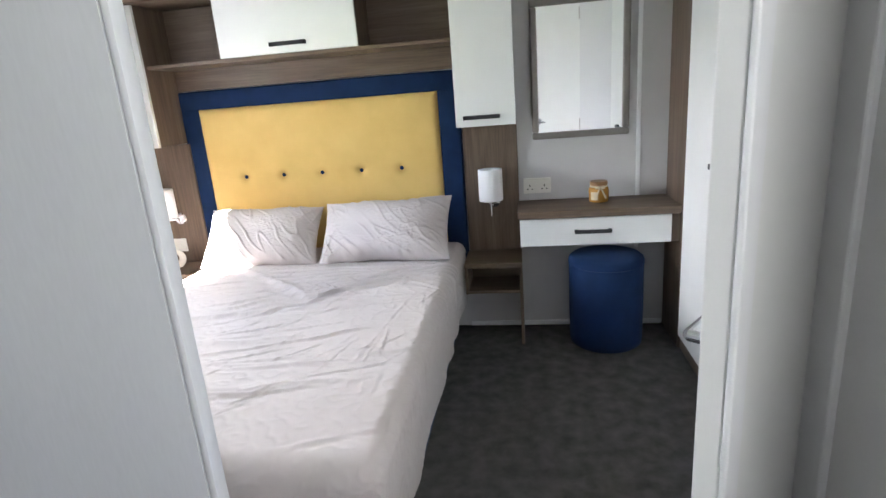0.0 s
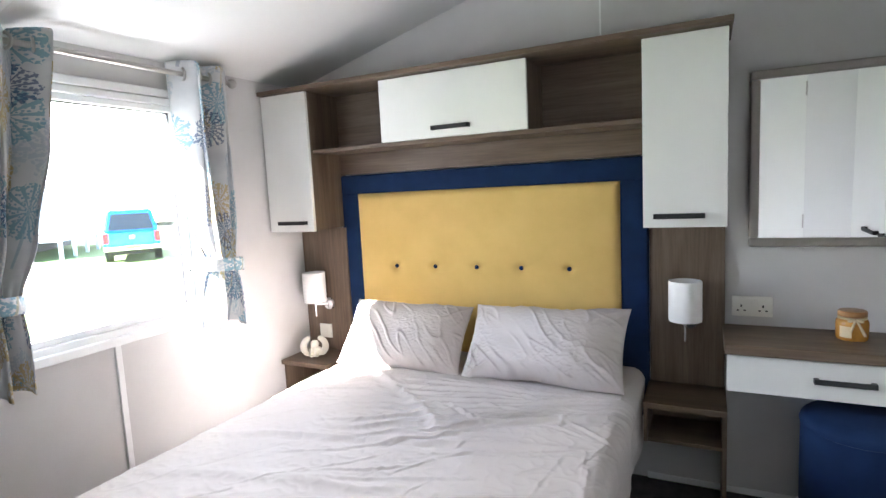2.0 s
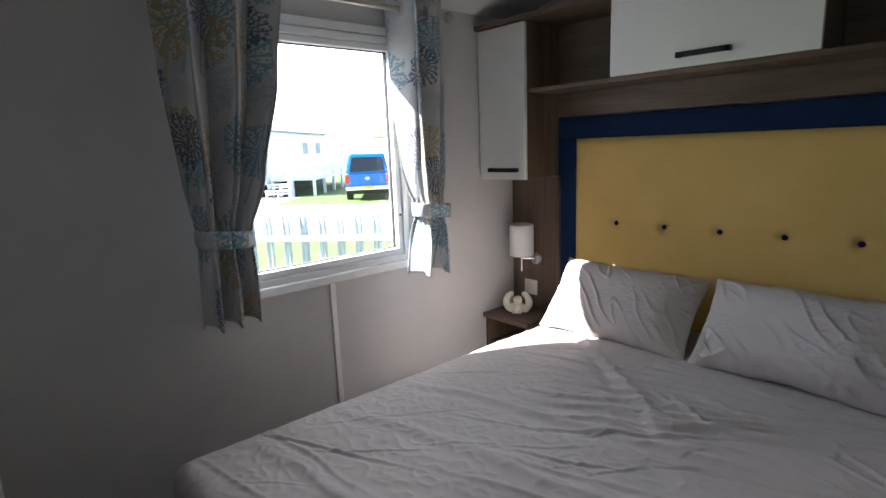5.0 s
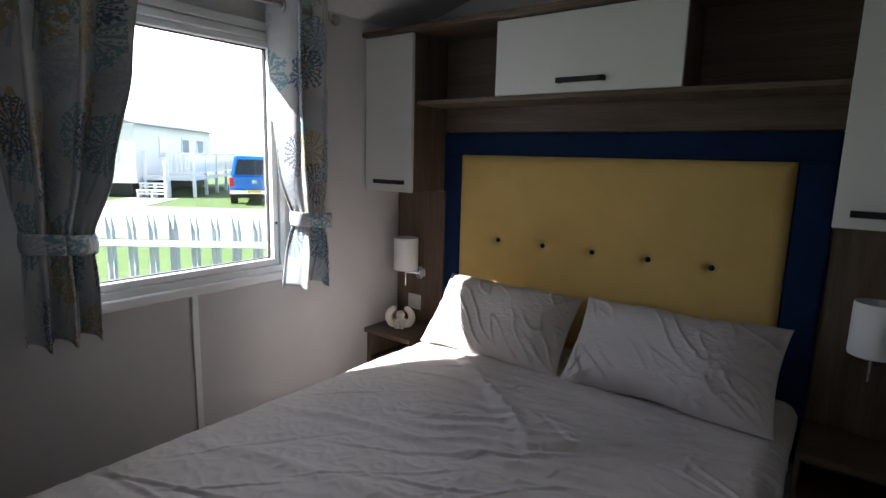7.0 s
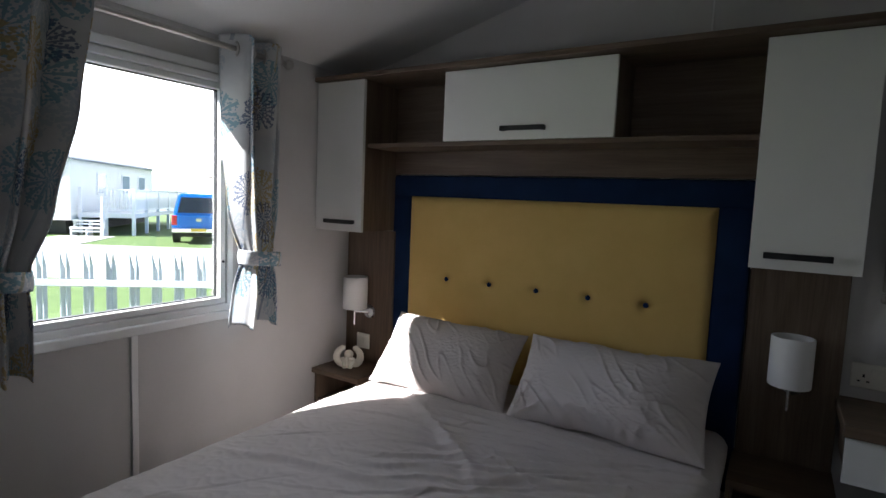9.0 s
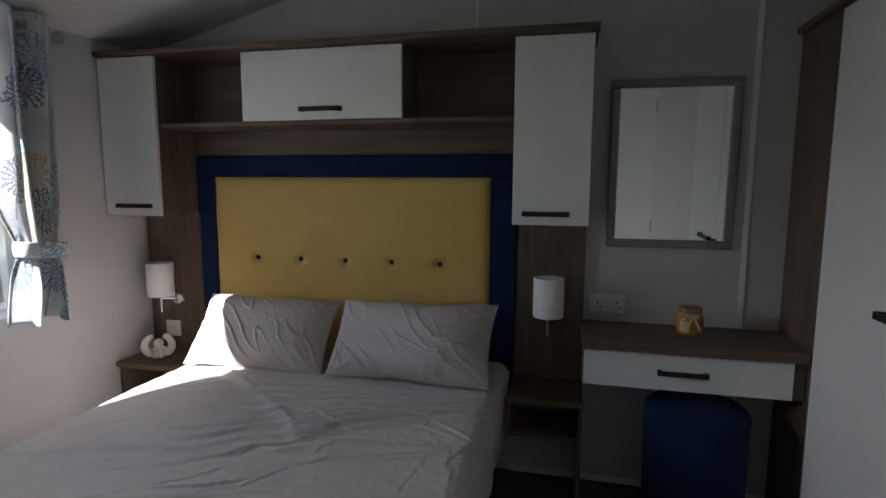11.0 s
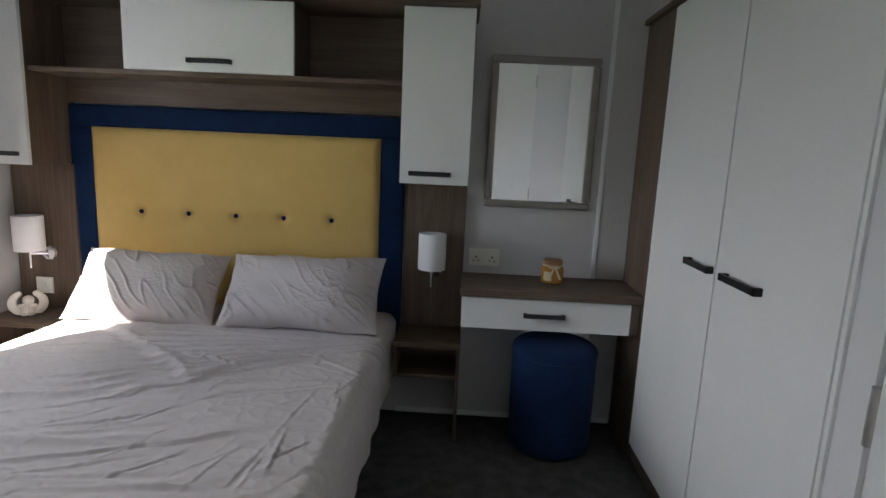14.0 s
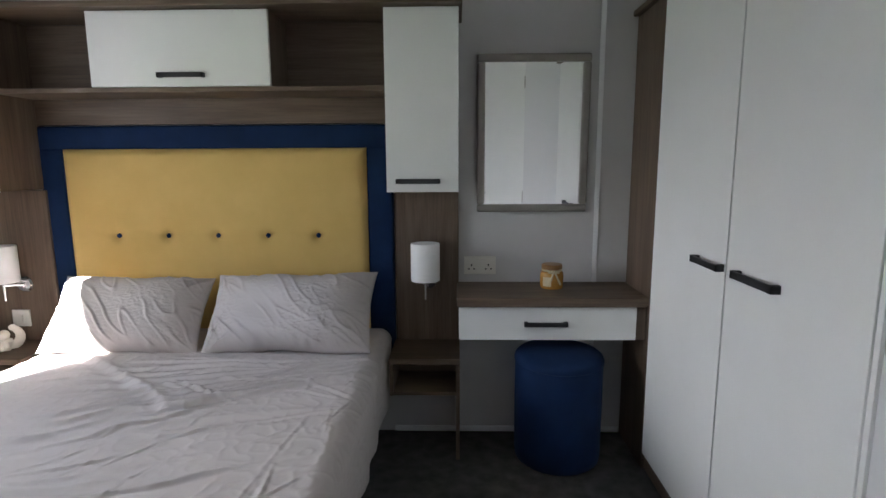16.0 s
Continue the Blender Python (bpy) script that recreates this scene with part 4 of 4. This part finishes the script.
D = lambda *a: at_house(box(*a))
part("deck_floor", D(0.5, 9.5, 0.05, 2.2, 0.74, 0.92), CLAD, deck)
for u in (0.55, 2.2, 3.9, 5.6, 7.3, 9.4):
    part("post", D(u - 0.06, u + 0.06, 2.10, 2.22, 0.0, 1.98), TRIM, deck)
for v in (0.15, 1.1):
    part("post", D(0.49, 0.61, v - 0.06, v + 0.06, 0.0, 1.98), TRIM, deck)
for a in ((0.6, 9.4, 2.12, 2.20), (0.51, 0.59, 1.1, 2.2)):
    part("rail", D(*a, 1.88, 1.95), TRIM, deck)
    part("rail", D(*a, 1.05, 1.11), TRIM, deck)
for k in range(58):
    u = 0.68 + 0.148 * k
    part("picket", D(u, u + 0.085, 2.14, 2.18, 1.08, 1.90), TRIM, deck)
for k in range(7):
    v = 1.2 + 0.148 * k
    part("picket", D(0.53, 0.57, v, v + 0.085, 1.08, 1.90), TRIM, deck)
for k, z in enumerate((0.64, 0.36)):
    part("step", D(0.20 - 0.3 * k, 0.50 - 0.3 * k, -0.02, 1.16, z - 0.07, z), TRIM, deck)
    part("riser_board", D(0.23 - 0.3 * k, 0.26 - 0.3 * k, 0.0, 1.14, z - 0.20, z - 0.13), TRIM, deck)
for v in (0.0, 0.56, 1.10):
    part("stringer", D(-0.08, 0.48, v, v + 0.07, 0.0, 0.285), TRIM, deck)
    part("stringer", D(0.23, 0.48, v, v + 0.07, 0.286, 0.565), TRIM, deck)
part("post", D(-0.10, 0.0, 1.12, 1.22, 0.0, 1.62), TRIM, deck)
part("rail", D(-0.06, 0.50, 1.14, 1.20, 1.56, 1.62), TRIM, deck)

# glowing white plane added far beyond the park, for the overbright sky
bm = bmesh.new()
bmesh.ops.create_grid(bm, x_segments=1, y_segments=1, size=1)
solo("backdrop", turned(bm, Matrix.Translation((-115, 75, 44)) @ Matrix.Rotation(math.atan2(75, -115), 4, "Z") @ Matrix.Rotation(radians(90), 4, "Y") @ Matrix.Diagonal((45, 200, 1, 1))), SKY_GLOW, "added glowing white plane for the overbright sky at the horizon", "backdrop", "structure")

# pick-up truck seen from behind
TM = Matrix.Translation((-17.75, 10.15, GZ)) @ Matrix.Rotation(math.atan2(0.52, -0.85) - radians(4), 4, "Z")
tr = thing("pickup_truck", TM.translation, "bright blue pick-up truck with a hardtop parked on grass", "truck")
B = lambda *a, **k: turned(box(*a, **k), TM)
body = part("body", B(0.0, 5.0, -0.92, 0.92, 0.55, 1.10, 0.08), CARBLUE, tr, smooth=40)
bm2 = bmesh.new()
lowr = [(0.02, -0.88), (3.6, -0.88), (3.6, 0.88), (0.02, 0.88)]
uppr = [(0.22, -0.70), (2.9, -0.70), (2.9, 0.70), (0.22, 0.70)]
lv = [bm2.verts.new((x, y, 1.09)) for x, y in lowr]
uv_ = [bm2.verts.new((x, y, 1.90)) for x, y in uppr]
bm2.faces.new(lv[::-1]), bm2.faces.new(uv_)
for i in range(4):
    bm2.faces.new((lv[i], lv[(i + 1) % 4], uv_[(i + 1) % 4], uv_[i]))
bmesh.ops.bevel(bm2, geom=bm2.edges[:], offset=0.06, segments=3, affect="EDGES")
part("hardtop", turned(bm2, TM), CARBLUE, tr, "blue cab and hardtop", 40)
bm2 = bmesh.new()
q = [bm2.verts.new(p) for p in ((0.055, -0.72, 1.18), (0.055, 0.72, 1.18), (0.175, 0.60, 1.76), (0.175, -0.60, 1.76), (0.035, -0.72, 1.18), (0.035, 0.72, 1.18), (0.155, 0.60, 1.76), (0.155, -0.60, 1.76))]
for f in ((4, 5, 6, 7), (0, 3, 2, 1), (0, 1, 5, 4), (1, 2, 6, 5), (2, 3, 7, 6), (3, 0, 4, 7)):
    bm2.faces.new([q[i] for i in f])
part("rear_window", turned(bm2, TM), TINT, tr, "dark tinted rear window")
part("tailgate", B(-0.03, 0.0, -0.70, 0.70, 0.68, 1.08, bevel=0.01), CARBLUE, body)
part("bumper", B(-0.14, 0.02, -0.90, 0.90, 0.44, 0.62, bevel=0.03), CHROME, tr, "chrome rear bumper")
part("number_plate", B(-0.155, -0.142, -0.26, 0.26, 0.50, 0.61), YELLOW, tr, "yellow rear number plate")
part("badge", B(-0.04, -0.031, -0.09, 0.09, 0.86, 0.98), CHROME, tr)
for s in (-1, 1):
    part("tail_lamp", B(-0.02, 0.10, s * 0.82 - 0.09, s * 0.82 + 0.09, 0.72, 1.08, bevel=0.02), RED, tr, "red tail lamp")
    for x in (0.95, 4.1):
        c = TM @ Vector((x, s * 0.93, 0.36))
        e = TM @ Vector((x, s * 0.68, 0.36))
        w = part("wheel", rod(c, e, 0.36, seg=28), TYRE, tr, "black tyre", 40)
        part("rim", rod(TM @ Vector((x, s * 0.94, 0.36)), TM @ Vector((x, s * 0.92, 0.36)), 0.20, seg=20), STEEL, w)
part("underbody", B(0.1, 4.8, -0.7, 0.7, 0.28, 0.56), DARK, tr)

# galvanised palisade fence
P0, P1 = Vector((-8.2, -3.98, GZ)), Vector((-2.65, 0.77, GZ))
fd = (P1 - P0).normalized()
FM = Matrix.Translation(P0) @ Matrix.Rotation(math.atan2(fd.y, fd.x), 4, "Z")
fence = thing("palisade_fence", P0, "galvanised steel palisade fence with split spiked pales", "fence")
flen = (P1 - P0).length
part("rail", turned(box(0, flen, -0.052, -0.0095, 1.285, 1.335, 0.004), FM), GALV, fence)
part("rail", turned(box(0, flen, -0.052, -0.0095, 0.25, 0.30, 0.004), FM), GALV, fence)
for x in (0.1, 2.85, flen - 0.1):
    part("post", turned(box(x - 0.04, x + 0.04, 0.016, 0.11, 0.0, 1.40, 0.004), FM), GALV, fence)
bm = bmesh.new()
# a W-section pale with a forked top
sec = [(-0.040, 0.014), (-0.022, -0.008), (0.0, 0.010), (0.022, -0.008), (0.040, 0.014)]
rows = []
for z in (0.05, 1.42):
    rows.append([bm.verts.new((x, y, z)) for x, y in sec])
for i in range(4):
    bm.faces.new((rows[0][i], rows[0][i + 1], rows[1][i + 1], rows[1][i]))
for i, (tx, ty) in ((0, (-0.036, 0.010)), (2, (0.022, -0.010))):
    tip = bm.verts.new((tx, ty, 1.575))
    for k in (0, 1):
        bm.faces.new((rows[1][i + k], rows[1][i + k + 1], tip))
ret = bmesh.ops.solidify(bm, geom=bm.faces[:], thickness=0.004)
pale_mesh = mesh_of("pale", bm, GALV)
n = int(flen / 0.168)
for k in range(n):
    ob = new("pale", pale_mesh)
    ob.parent = fence
    ob.matrix_local = Matrix.Translation(-P0) @ FM @ pose(0.05 + k * 0.168, 0, 0, 0, 0, random.uniform(-2, 2))
